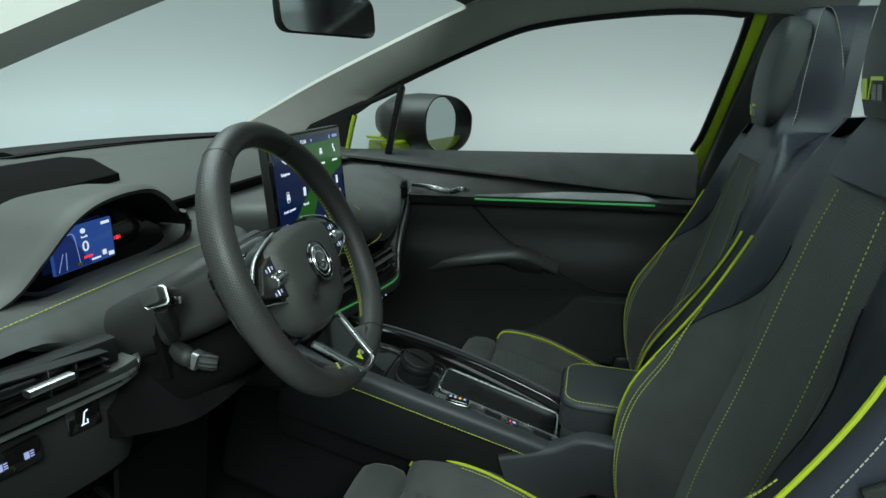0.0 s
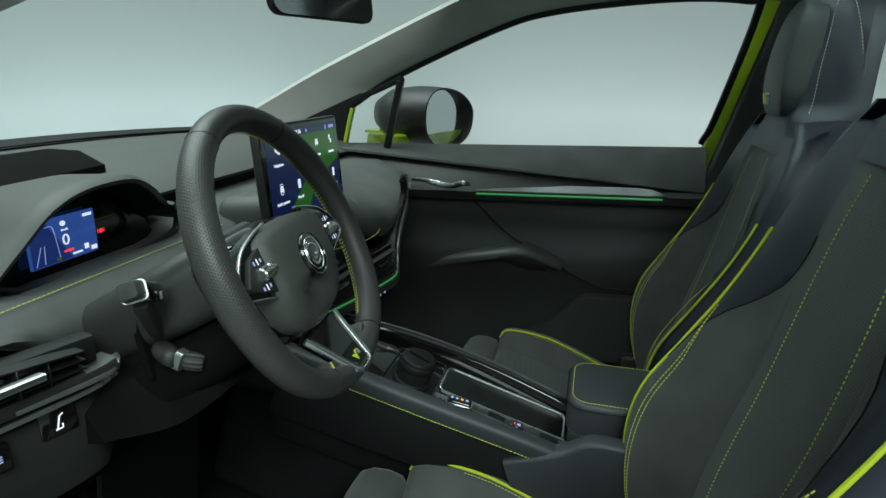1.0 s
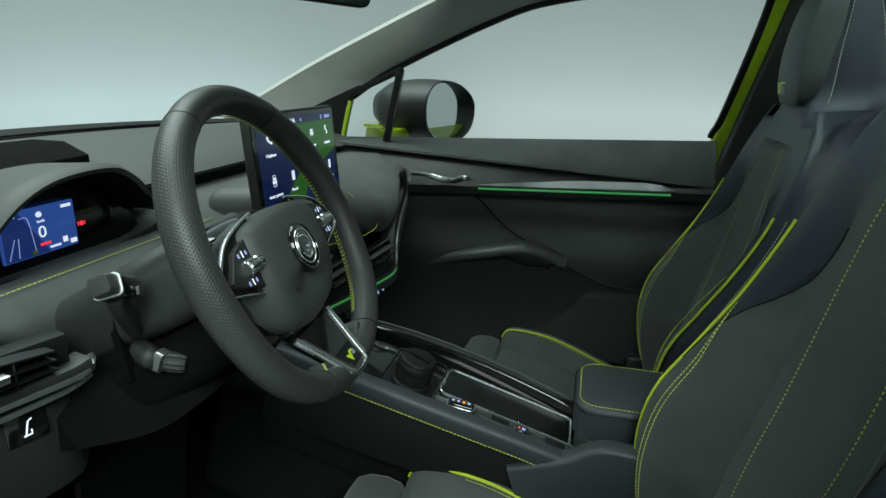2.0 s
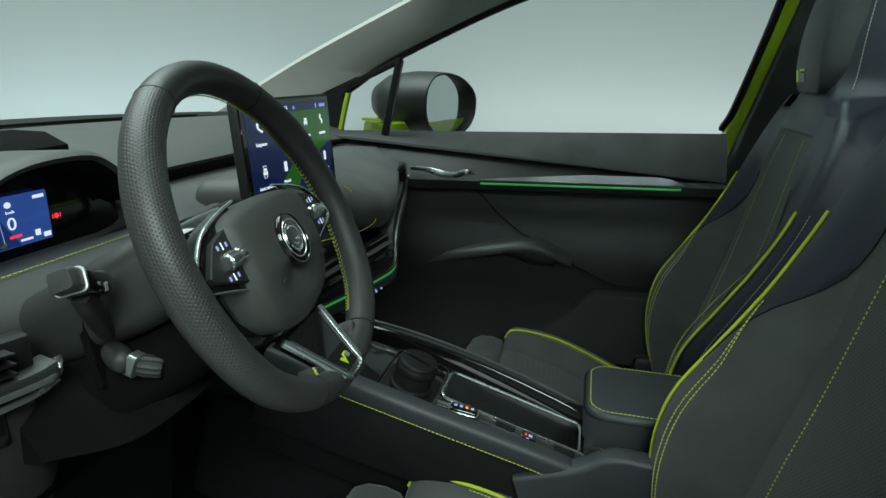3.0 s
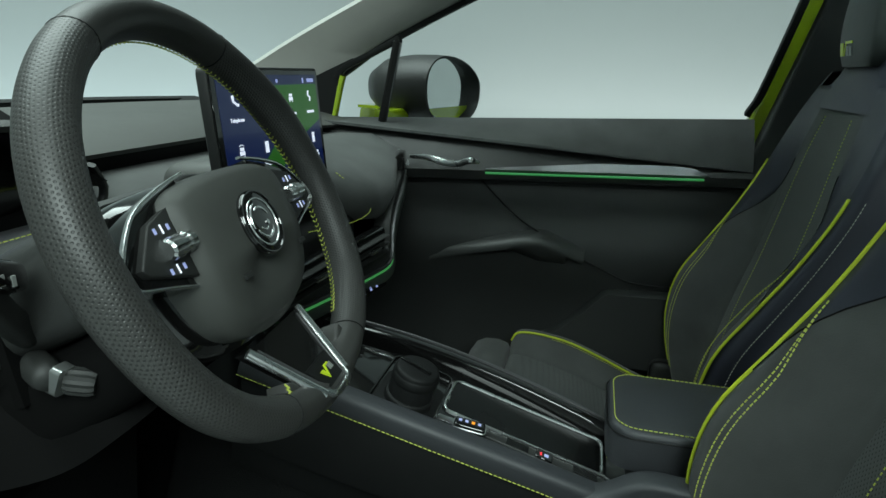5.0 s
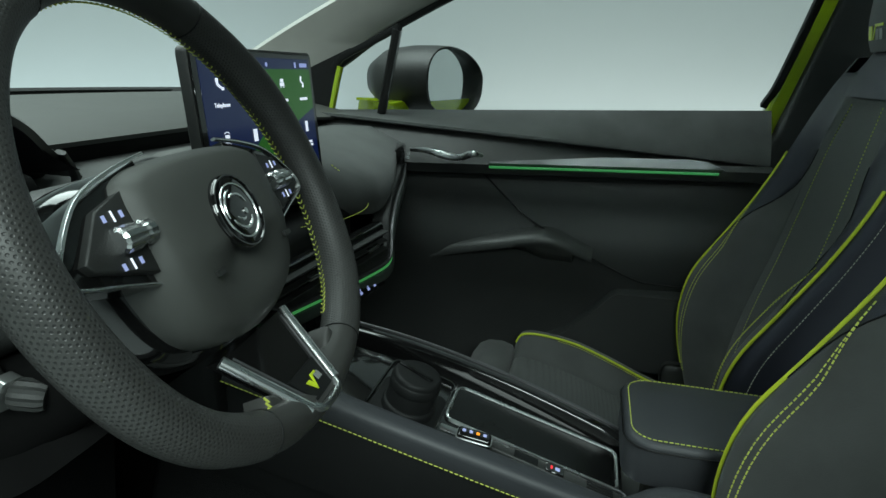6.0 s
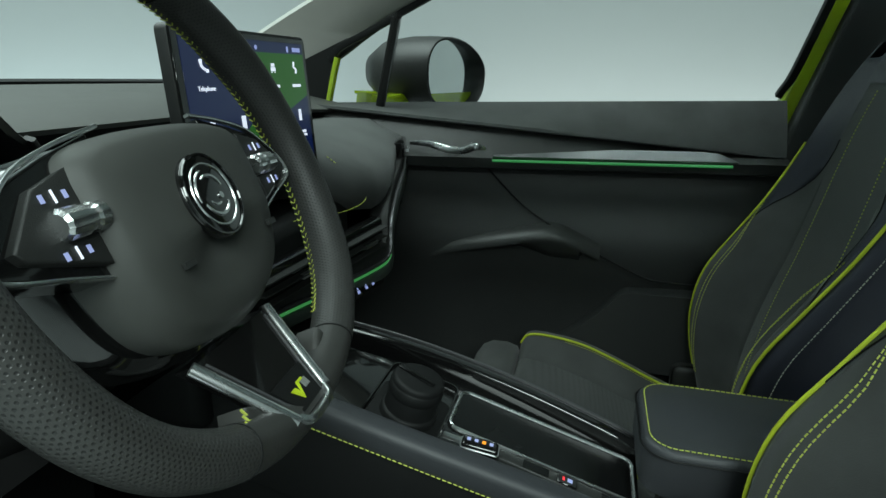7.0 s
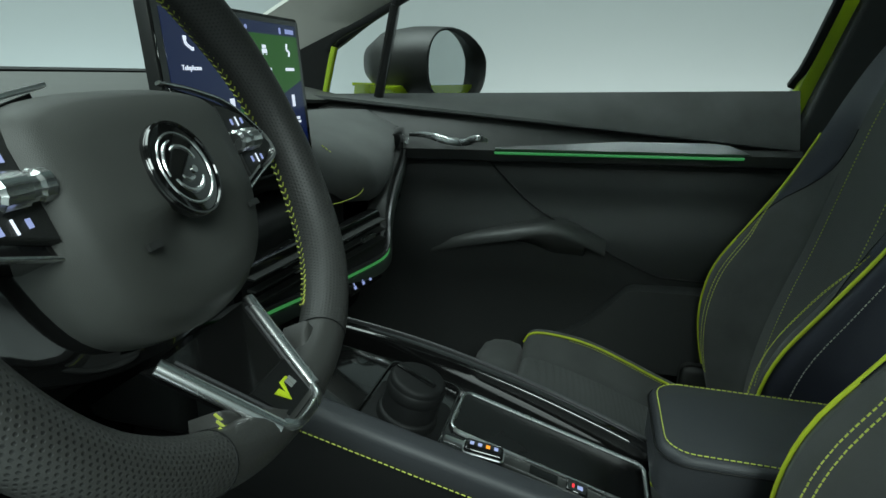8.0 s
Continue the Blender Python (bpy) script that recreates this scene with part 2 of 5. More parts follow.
PILLAR_LOW = [(-0.62, 0.78, 1.00), (-0.43, 0.775, 1.10), (-0.28, 0.755, 1.19), (0.04, 0.68, 1.325), (0.21, 0.655, 1.37), (0.48, 0.63, 1.395), (0.64, 0.63, 1.39), (0.9, 0.63, 1.37)]
PILLAR_HIGH = [(-0.86, 0.76, 1.03), (-0.70, 0.74, 1.11), (-0.46, 0.70, 1.225), (-0.03, 0.62, 1.405), (0.16, 0.57, 1.46), (0.42, 0.56, 1.48), (0.64, 0.56, 1.48), (0.9, 0.56, 1.47)]


def pillar_bm(sign):
    a, b = spline(PILLAR_LOW, 40), spline(PILLAR_HIGH, 40)
    rings = []
    for p, q in zip(a, b):
        mid = p.lerp(q, 0.52) + V(0.002, -0.014, -0.006)
        out = [p, p + V(0, -0.012, 0.004), mid, q + V(0.004, -0.010, -0.010), q, q + V(0.02, 0.05, -0.012), p + V(-0.01, 0.05, 0.0)]
        rings.append([V(r.x, r.y, r.z) if sign > 0 else V(r.x - 0.02, 0.03 - r.y, r.z - 0.045) for r in out])
    return loft(rings)


def tinted_glass():
    m = bpy.data.materials.new("tinted_glass")
    m.use_nodes = True
    b = m.node_tree.nodes["Principled BSDF"]
    b.inputs["Base Color"].default_value = (0.5, 0.55, 0.54, 1)
    b.inputs["Transmission Weight"].default_value = 1.0
    b.inputs["Roughness"].default_value = 0.02
    b.inputs["IOR"].default_value = 1.05
    return m


TINT = tinted_glass()


def car_body():
    car = thing("car_body", "lime green car body seen through the open driver side", "car", kind="structure")
    part("a_pillar", pillar_bm(1), LINING, car, "grey fabric-lined windscreen pillar")
    part("a_pillar", pillar_bm(-1), LINING, car, "grey fabric-lined windscreen pillar")
    part("b_pillar", sweep(spline([(0.55, 0.80, 0.62), (0.59, 0.80, 0.82), (0.645, 0.785, 1.03), (0.69, 0.72, 1.25), (0.715, 0.66, 1.40)], 24), rounded(-0.030, 0.02, -0.022, 0.022, 0.008), (0, 1, 0)), PAINT, car, "lime green painted door frame post")
    part("b_pillar_trim", sweep(spline([(0.645, 0.755, 0.55), (0.685, 0.755, 0.82), (0.735, 0.745, 1.03), (0.78, 0.69, 1.25), (0.805, 0.64, 1.40)], 24), rounded(-0.03, 0.075, -0.022, 0.03, 0.01), (0, 1, 0)), TRIMGREY, car, "dark grey pillar trim")
    part("rear_quarter_trim", box(0.80, 1.6, 0.70, 0.80, 0.3, 0.98, 0.02), DARK, car)
    part("rear_post", box(1.35, 1.7, 0.62, 0.76, 0.9, 1.42, 0.03), DARK, car)
    part("door_sill", box(-0.75, 1.2, -0.86, -0.72, 0.22, 0.36, 0.02), DARK, car)
    part("rear_bench", box(1.35, 1.6, -0.6, 0.66, 0.4, 0.95, 0.06, 4), SUEDE, car)
    part("bulkhead", box(-1.0, -0.85, -0.8, 0.8, 0.2, 0.95, 0.01), DARK, car)
    part("front_wall", box(-0.9, -0.6, 0.76, 0.82, 0.2, 0.98, 0.01), DARK, car)
    part("bonnet", sheet([[V(-1.25 - 0.35 * (1 - (y / 0.8) ** 2) * f - 0.6 * f, y, 0.985 - 0.10 * f - 0.05 * (y / 0.8) ** 2) for y in [i * 0.16 - 0.8 for i in range(11)]] for f in (0, 0.5, 1)], 0.01), PAINT, car)
    part("cowl", sheet([[V(-1.03 + 0.30 * abs(y / 0.72) ** 2.4 - dx, y + 0.015, z) for y in [i * 0.09 - 0.72 for i in range(17)]] for dx, z in ((-0.02, 1.022), (0.02, 1.03), (0.10, 1.02), (0.3, 0.98))], 0.012), DARK, car)
    f = part("floor", sheet([[V(-0.95, y, 0.42 if abs(y - 0.015) > 0 else 0), V(-0.62, y, 0.27), V(0.2, y, 0.24), V(1.4, y, 0.26)] for y in (-0.75, -0.35, 0.35, 0.78)], 0.02), CARPET)
    tagged(f, "black carpeted car floor", "floor", kind="structure")
    st = [(-0.03, 1.405, 0.605), (0.06, 1.435, 0.575), (0.16, 1.46, 0.555), (0.42, 1.49, 0.545), (0.9, 1.49, 0.545), (1.3, 1.455, 0.54), (1.6, 1.42, 0.53)]

    def roof(rows, k0, k1):
        return sheet([[V(x - 0.08 * (1 - (k / 10) ** 2) * (x < 0), 0.015 + w * k / 10, z + 0.035 * (1 - (k / 10) ** 2)) for k in range(k0, k1 + 1)] for x, z, w in rows], -0.02)
    lining = merged(roof(st[:3], -10, 10), roof(st[2:6], -10, -7), roof(st[2:6], 7, 10), roof(st[5:], -10, 10))
    tagged(part("ceiling", lining, BLACKLINING), "dark grey fabric roof lining round a glass roof", "ceiling", kind="structure")
    part("roof_glass", moved(roof(st[2:6], -7, 7), pose(0, 0, 0.01)), TINT, car, "tinted glass roof")

car_body()


def door_1():
    """The passenger's door, shut: profiles from the belt down, carried along the car."""
    door = thing("door_1", "dark grey padded passenger door with a green-lit trim strip", "car door", kind="structure")
    xs = [-0.62 + i * 0.0625 for i in range(21)]

    def yo(x):  # inner face leans outwards towards the rear
        return 0.045 * (x - 0.0) / 0.5

    def zb(x):
        return 0.99 + 0.035 * (x + 0.2)

    def zs(x):  # lower edge of the padded shoulder
        return 0.955 - 0.075 * x
    rows = []
    for x in xs:
        o, b, s = yo(x), zb(x), zs(x)
        rows.append([V(x, 0.785, b - 0.02), V(x, 0.775, b), V(x, 0.755, b + 0.003), V(x, lerp(0.75, 0.63 + o, 0.55), lerp(b, s, 0.5)), V(x, 0.632 + o, s + 0.004), V(x, 0.63 + o, s - 0.002), V(x, 0.655 + o, s - 0.008)])
    part("shoulder_pad", loft(rows, closed=False), SUEDE, door)
    rows = []
    for x in xs:
        o, s = yo(x), zs(x)
        st = 0.885 + 0.008 * (x - 0.0) / 0.5
        rows.append([V(x, 0.655 + o, s - 0.006), V(x, 0.632 + o, s - 0.02), V(x, 0.61 + o, st + 0.012), V(x, 0.602 + o, st), V(x, 0.606 + o, st - 0.022), V(x, 0.64 + o, st - 0.03)])
    part("trim_band", loft(rows, closed=False), PLASTIC, door)
    rows = []
    for x in xs:
        o = yo(x)
        rows.append([V(x, 0.66 + o, 0.885), V(x, 0.642 + o, 0.862), V(x, 0.648 + o, 0.80), V(x, 0.645 + o, 0.755), V(x, 0.63 + o, 0.72), V(x, 0.625 + o, 0.66), V(x, 0.64 + o, 0.60), V(x, 0.655 + o, 0.55), V(x, 0.66 + o, 0.42), V(x, 0.66 + o, 0.25)])
    part("lower_panel", loft(rows, closed=False), TRIMGREY, door, smooth=70)
    # armrest: a ledge that rises out of the panel, its tongue ending in a crease
    ledge = spline([(-0.30, 0.632, 0.600), (-0.18, 0.624, 0.640), (-0.07, 0.610, 0.676), (0.05, 0.598, 0.706), (0.125, 0.596, 0.722), (0.168, 0.600, 0.724), (0.215, 0.612, 0.708), (0.27, 0.632, 0.682)], 44)
    rows = []
    for k, p in enumerate(ledge):
        f = k / 43
        g = math.sin(math.pi * min(1, f * 1.15 + 0.02)) ** 0.6 if f < 0.85 else max(0.05, (1 - f) / 0.15) * 0.45
        low = lerp(p.z - 0.020, 0.655, step(0.35, 0.7, f)) if f < 0.9 else p.z - 0.012
        rows.append([V(p.x, 0.668, p.z + 0.016), V(p.x, lerp(p.y, 0.655, 0.6), p.z + 0.011), V(p.x, p.y + 0.010, p.z + 0.004), V(p.x, p.y, p.z - 0.010), V(p.x, p.y + 0.002, p.z - 0.020), V(p.x, lerp(p.y, 0.64, 0.6 * (1 - g * 0.4)), lerp(p.z, low, 0.7)), V(p.x, 0.66, low - 0.012)])
    part("armrest", loft(rows), ARMREST, door, "moulded door armrest", smooth=50)
    part("panel_crease", tube(spline([(0.00, 0.640, 0.86), (0.09, 0.640, 0.775), (0.168, 0.634, 0.728), (0.25, 0.636, 0.683), (0.33, 0.640, 0.645), (0.375, 0.645, 0.626), (0.42, 0.65, 0.619), (0.60, 0.66, 0.614)], 30), 0.0022, 6), DARK, door, "crease between door panels")
    pk = [(0.15, 0.440), (0.195, 0.462), (0.227, 0.484), (0.28, 0.535), (0.325, 0.586), (0.34, 0.592), (0.62, 0.598), (0.64, 0.40), (0.15, 0.40)]
    part("door_pocket", loft([[V(x, y, z) for x, z in pk] for y in (0.628, 0.634, 0.70)]), TRIMGREY, door, "moulded door pocket")
    strip = [(x, 0.602 + yo(x) - 0.004, 0.880 + 0.008 * x / 0.5) for x in [0.02 + i * 0.05 for i in range(11)]]
    part("light_strip", tube(strip, 0.0032, 6), GREENGLOW, door, "thin glowing green light strip")
    blade = [0.02 + i * 0.0365 for i in range(15)]
    part("trim_blade", loft([[V(x, 0.603 + yo(x), 0.8845 + 0.016 * x), V(x, 0.600 + yo(x), 0.889 + 0.016 * x), V(x, 0.606 + yo(x), 0.889 + 0.016 * x + 0.020 * min(1, 0.12 + (x - 0.02) / 0.30) * min(1, 0.05 + (0.531 - x) / 0.05)), V(x, 0.618 + yo(x), 0.889 + 0.016 * x)] for x in blade]), SATIN, door, "satin metal trim blade", smooth=50)
    hp = spline([(-0.165, 0.585, 0.912), (-0.12, 0.575, 0.914), (-0.075, 0.585, 0.902), (-0.04, 0.585, 0.902), (-0.015, 0.575, 0.912), (0.005, 0.59, 0.906)], 24)
    part("door_handle", sweep(hp, rounded(-0.006, 0.006, -0.008, 0.008, 0.003, 3), scales=[0.5 + 0.5 * min(1, i / 6, (23 - i) / 4) for i in range(24)]), CHROME, door, "chrome inner door handle")
    part("window_frame", sweep(spline([(-0.60, 0.79, 1.0), (-0.43, 0.785, 1.095), (-0.28, 0.765, 1.185), (0.04, 0.69, 1.32), (0.21, 0.665, 1.365), (0.48, 0.64, 1.39), (0.655, 0.64, 1.385), (0.685, 0.66, 1.36), (0.64, 0.75, 1.1), (0.62, 0.785, 1.03)], 60), rounded(-0.009, 0.007, -0.01, 0.01, 0.003, 3), (0, 1, 0)), DARK, door)
    part("quarter_post", sweep([(-0.275, 0.692, 0.985), (-0.216, 0.640, 1.180)], rounded(-0.010, 0.010, -0.009, 0.009, 0.003, 3), (0, 1, 0)), GLOSS, door)
    part("sail_panel", loft([[V(x, y, z) for x, z in ((-0.66, 0.95), (-0.432, 0.965), (-0.412, 1.07), (-0.392, 1.112), (-0.37, 1.14), (-0.55, 1.06))] for y in (0.722, 0.735)]), DARK, door, "black corner panel ahead of the quarter glass")
    part("window_seal", sweep(spline([(-0.415, 0.722, 1.088), (-0.385, 0.715, 1.118), (-0.30, 0.685, 1.152), (-0.213, 0.650, 1.187)], 20), rounded(-0.008, 0.008, -0.006, 0.006, 0.003, 3), (0, 1, 0)), DARK, door, "black window seal")
    part("painted_corner", sweep([(-0.425, 0.72, 0.975), (-0.405, 0.72, 1.06), (-0.395, 0.72, 1.095)], rounded(-0.006, 0.006, -0.01, 0.01, 0.003, 3), (0, 1, 0)), PAINT, door, "lime green painted window corner")


ARMREST = material("moulded_grey", (0.042, 0.044, 0.042), 0.42, grain=0.25, scale=1500, cells=True, mottle=0.1)
GREENGLOW = material("green_glow", (0.01, 0.08, 0.02), 0.4, emit=(0.02, 0.15, 0.04), power=1.0)
SATIN = material("satin_grey", (0.15, 0.15, 0.155), 0.42, metal=0.8, mottle=0.05)
door_1()


def door_mirror():
    mir = thing("door_mirror", "black and lime green outside mirror on the passenger door", "car mirror")
    prof = [(-0.33, 0.1), (-0.30, 0.55), (-0.22, 0.9), (-0.12, 1.0), (-0.05, 1.0), (0.0, 0.97)]
    m = pose(-0.166, 0.985, 1.060, 0, 0, -14)

    def ring(x, s, lip=0.0):
        out = []
        for k in range(36):
            a = 2 * math.pi * k / 36
            y, z = 0.152 * s * math.copysign(abs(math.cos(a)) ** 0.85, math.cos(a)), 0.106 * s * math.copysign(abs(math.sin(a)) ** 0.82, math.sin(a))
            f = (y / 0.145 + 1) / 2
            out.append(m @ V(x + lip * f, y, z * (1 - 0.38 * f * f if z > 0 else 1) + (1 - s) * 0.01))
        return out
    # casing with a deep lip at its outer end, the glass sunk in it
    part("shell", loft([ring(x * 0.80, s, 0.032 * (i / 5)) for i, (x, s) in enumerate(prof)] + [ring(0.001, 0.94, 0.032), ring(-0.004, 0.92, 0.010), ring(-0.006, 0.91)]), PLASTIC, mir, "black mirror casing", smooth=50)
    part("mirror_glass", loft([ring(-0.004, 0.895), ring(-0.001, 0.89)]), MIRROR, mir, "mirror glass reflecting the studio")
    part("lower_shell", loft([[m @ V(x * 0.9, y, -0.056 - 0.037 * (1 - (y / 0.125) ** 2) * s) for y in [0.12 * k / 6 for k in range(-6, 7)]] + [m @ V(x * 0.9, -y, -0.05) for y in [0.12 * k / 6 for k in range(-6, 7)]] for x, s in ((-0.28, 0.5), (-0.2, 0.9), (-0.1, 1.05), (0.0, 1.03))]), PAINT, mir, "lime green lower mirror shell")
    part("foot", sweep(spline([(-0.36, 0.80, 0.99), (-0.33, 0.84, 0.985), (-0.30, 0.9, 0.99)], 8), rounded(-0.04, 0.04, -0.02, 0.02, 0.01, 3)), PAINT, mir)


door_mirror()


def rearview_mirror():
    mir = thing("rearview_mirror", "frameless black inside rear-view mirror under the windscreen", "mirror")
    m = pose(-0.155, 0.018, 1.328, 0, -6, -22)
    out = rounded(-0.12, 0.12, -0.037, 0.037, 0.022, 6)
    part("housing", loft([[m @ V(x, a * s, b * s) for a, b in out] for x, s in ((-0.035, 0.5), (-0.022, 0.9), (-0.006, 1.0), (0.004, 1.0))]), DARK, mir)
    part("mirror_glass", loft([[m @ V(x, a * 0.97, b * 0.95) for a, b in out] for x in (0.003, 0.007)]), MIRROR, mir)
    part("stem", sweep(spline([(-0.175, 0.03, 1.345), (-0.215, 0.025, 1.385), (-0.22, 0.02, 1.46)], 8), rounded(-0.03, 0.03, -0.02, 0.02, 0.01, 3), (0, 1, 0)), DARK, mir)


rearview_mirror()


# ---- dashboard ----
def words(text, size, m, mat, parent, name="lettering", align="CENTER"):
    """Raised lettering as a thin mesh, in the built-in font."""
    c = bpy.data.curves.new("tmp", "FONT")
    c.body, c.size, c.align_x, c.align_y, c.extrude = text, size, align, "CENTER", 0.0003
    ob = new("tmp", c)
    me = bpy.data.meshes.new_from_object(ob.evaluated_get(bpy.context.evaluated_depsgraph_get()))
    bpy.data.objects.remove(ob)
    me.transform(m)
    me.name = name
    me.materials.clear()
    me.materials.append(mat)
    o = new(name, me)
    o.parent = parent
    return o


def facing(x, y, z, tilt=0):
    """Text plane that faces the rear of the car: right is +y, up is +z."""
    return Matrix.Translation((x, y, z)) @ Matrix.Rotation(radians(tilt), 4, "Y") @ Matrix(((0, 0, 1, 0), (1, 0, 0, 0), (0, 1, 0, 0), (0, 0, 0, 1)))


def bar(y0, y1, z0, z1, x, mat, parent, name="bar", h=0.0008):
    return part(name, box(x, x + h, y0, y1, z0, z1, 0), mat, parent)


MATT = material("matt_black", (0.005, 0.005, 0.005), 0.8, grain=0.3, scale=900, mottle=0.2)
CLUSTERBLUE = material("cluster_blue", (0.005, 0.01, 0.03), 0.15, emit=(0.020, 0.060, 0.24), power=1.0, mottle=0.0)
CLUSTERDEEP = material("cluster_deep_blue", (0.005, 0.01, 0.03), 0.15, emit=(0.008, 0.022, 0.11), power=1.0)


MATT_LOUVRE = material("louvre_black", (0.006, 0.006, 0.0065), 0.45, grain=0.2, scale=800, mottle=0.15)
BRIGHT_TRIM = material("bright_trim", (0.55, 0.57, 0.56), 0.28, metal=0.9, mottle=0.06)


def dashboard():
    d = thing("dashboard", "dark grey dashboard with suede band and yellow-green stitching", "dashboard", kind="structure")
    ys = [-0.72 + i * 0.03 for i in range(49)]

    def cowl(y):
        return -1.01 + 0.30 * abs((y - 0.015) / 0.72) ** 2.4
    rows = []
    for y in ys:
        c = cowl(y)
        p = step(0.30, 0.72, y)
        rows.append([V(c, y, 1.015), V(lerp(c, -0.42, 0.3), y, 1.028), V(lerp(c, -0.42, 0.6), y, 1.028), V(-0.50, y, 1.016 - 0.01 * p), V(-0.435 + 0.05 * p, y, 1.000 - 0.015 * p), V(-0.415 + 0.06 * p, y, 0.990 - 0.015 * p), V(-0.42 + 0.06 * p, y, 0.983 - 0.015 * p), V(-0.47 + 0.06 * p, y, 0.98 - 0.015 * p)])
    part("upper_pad", loft(rows, closed=False), DASH, d, "soft grey upper dash pad")
    part("slot", box(-0.52, -0.445, -0.16, 0.70, 0.945, 0.987, 0.002), DARK, d)
    rows = []
    for y in [0.0 + k * 0.05 for k in range(13)]:
        rows.append([V(cowl(y) + 0.01 + dx, y * 1.0, z) for dx, z in ((0.0, 1.022), (0.02, 1.032), (0.05, 1.036), (0.08, 1.031))])
    part("demister_grille", loft(rows, closed=False), DARK, d)
    # head-up display well ahead of the hood
    well = [(-0.80, -0.60), (-0.80, 0.01), (-0.72, 0.012), (-0.535, -0.12), (-0.515, -0.28), (-0.49, -0.42), (-0.48, -0.60)]
    part("display_well", slab([(a, b) for a, b in well], 1.010, 1.0335, 0.002), MATT, d, "dark head-up display well")

    def bottom(y):
        a = 0.925 - 0.055 * math.exp(-((y + 0.475) / 0.07) ** 2)
        return lerp(a, 0.93, step(-0.42, -0.32, y))
    rows = []
    for y in ys:
        p = step(0.08, 0.24, y)      # passenger's side swells
        q = step(-0.58, -0.47, y) * (1 - step(-0.20, -0.10, y))   # dip under the instruments
        t0 = 0.960 - 0.042 * q
        e = step(0.28, 0.62, y)
        zb = lerp(bottom(y), 0.838 + 0.055 * e, p) if y > -0.3 else bottom(y)
        zb = lerp(zb, 0.86, step(-0.3, -0.2, y) * (1 - p))
        xf = -0.255 + 0.135 * p - 0.07 * e
        rows.append([V(-0.48, y, t0 - 0.003), V(-0.40 + 0.05 * p, y, t0), V(-0.345 + 0.07 * p, y, lerp(t0, 0.944, 0.5) + 0.008 * p), V(-0.298 + 0.10 * p - 0.03 * e, y, 0.938), V(lerp(-0.298, xf, 0.75) + 0.03 * p, y, lerp(0.938, zb, 0.35)), V(xf, y, lerp(0.938, zb, 0.75)), V(xf - 0.008, y, zb), V(xf - 0.09, y, zb - 0.012)])
    part("suede_band", loft(rows, closed=False), SUEDE, d, "charcoal suede dash band", smooth=80)
    part("band_seam", stitches([(-0.297, y, 0.9405) for y in [-0.70 + k * 0.02 for k in range(30)]], 0.0045, 0.0022, 0.0008), THREAD, d, "yellow-green stitch line")
    part("band_seam", stitches(spline([(-0.19, 0.20, 0.93), (-0.155, 0.21, 0.90), (-0.13, 0.22, 0.862), (-0.125, 0.12, 0.86), (-0.15, 0.0, 0.87)], 40), 0.0045, 0.0022, 0.0008), THREAD, d, "yellow-green stitch line")
    # lower body, knee panel
    rows = []
    for y in ys:
        p = step(0.08, 0.24, y)
        rows.append([V(-0.33 + 0.1 * p, y, 0.87), V(-0.30 + 0.09 * p, y, 0.84 - 0.03 * p), V(-0.26 + 0.06 * p, y, 0.815 - 0.05 * p), V(-0.265 + 0.05 * p, y, 0.74), V(-0.30, y, 0.66), V(-0.42, y, 0.60), V(-0.75, y, 0.55)])
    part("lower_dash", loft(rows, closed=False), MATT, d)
    # instrument hood
    cl = [(-0.74, 0.940), (-0.62, 0.942), (-0.54, 0.953), (-0.485, 0.988), (-0.43, 1.027), (-0.37, 1.046), (-0.29, 1.047), (-0.25, 1.030), (-0.215, 0.998), (-0.18, 0.978), (-0.165, 0.965), (-0.155, 0.955)]
    front = spline([(-0.33, y, z) for y, z in cl], 50)
    rows = []
    for k, f in enumerate((0, 0.03, 0.10, 0.4, 0.75, 1)):
        rows.append([V(lerp(-0.33 - 0.03 * step(-0.24, -0.15, p.y), -0.62, f), p.y, lerp(p.z, lerp(1.008, 0.972, step(-0.27, -0.16, p.y)), f ** 2) + (0.006 if 0 < k < 4 else 0)) for p in front])
    part("instrument_hood", sheet(rows, 0.008), DASH, d, "arched grey instrument hood")
    inner = spline([(-0.33, y, z) for y, z in cl[2:-2]], 36)
    part("hood_lining", loft([[V(lerp(-0.336, -0.42, f), p.y, p.z - 0.009 - 0.01 * f) for p in inner] for f in (0, 1)], closed=False), DARK, d)
    rim = [(p.y, p.z - 0.022) for p in inner if p.z > 0.962] + [(-0.165, 0.93), (-0.19, 0.90), (-0.52, 0.895)]
    part("cluster_glass", loft([[V(x, y, z) for y, z in rim] for x in (-0.425, -0.412)]), GLOSS, d, "gloss black instrument panel")
    part("hood_cheek", sweep(spline([(-0.34, -0.20, 0.992), (-0.355, -0.17, 0.955), (-0.36, -0.19, 0.932), (-0.37, -0.30, 0.920), (-0.37, -0.44, 0.925), (-0.35, -0.52, 0.955)], 40), rounded(-0.003, 0.003, -0.006, 0.006, 0.002, 3), (1, 0, 0)), PLASTIC, d)
    SET = Matrix.Translation((0, 0.016, 0.138)) @ Matrix.Diagonal((1, 1, 0.865, 1))
    disp = part("instrument_display", moved(box(-0.405, -0.400, -0.428, -0.312, 0.920, 0.996, 0.002), SET), CLUSTERBLUE, d, "glowing blue instrument display")
    x = -0.3995
    part("night_panel", loft([[V(x + h, y, z) for y, z in ((-0.426, 0.922), (-0.36, 0.922), (-0.40, 0.994), (-0.426, 0.994))] for h in (-0.0003, 0.0001)]), CLUSTERDEEP, disp)
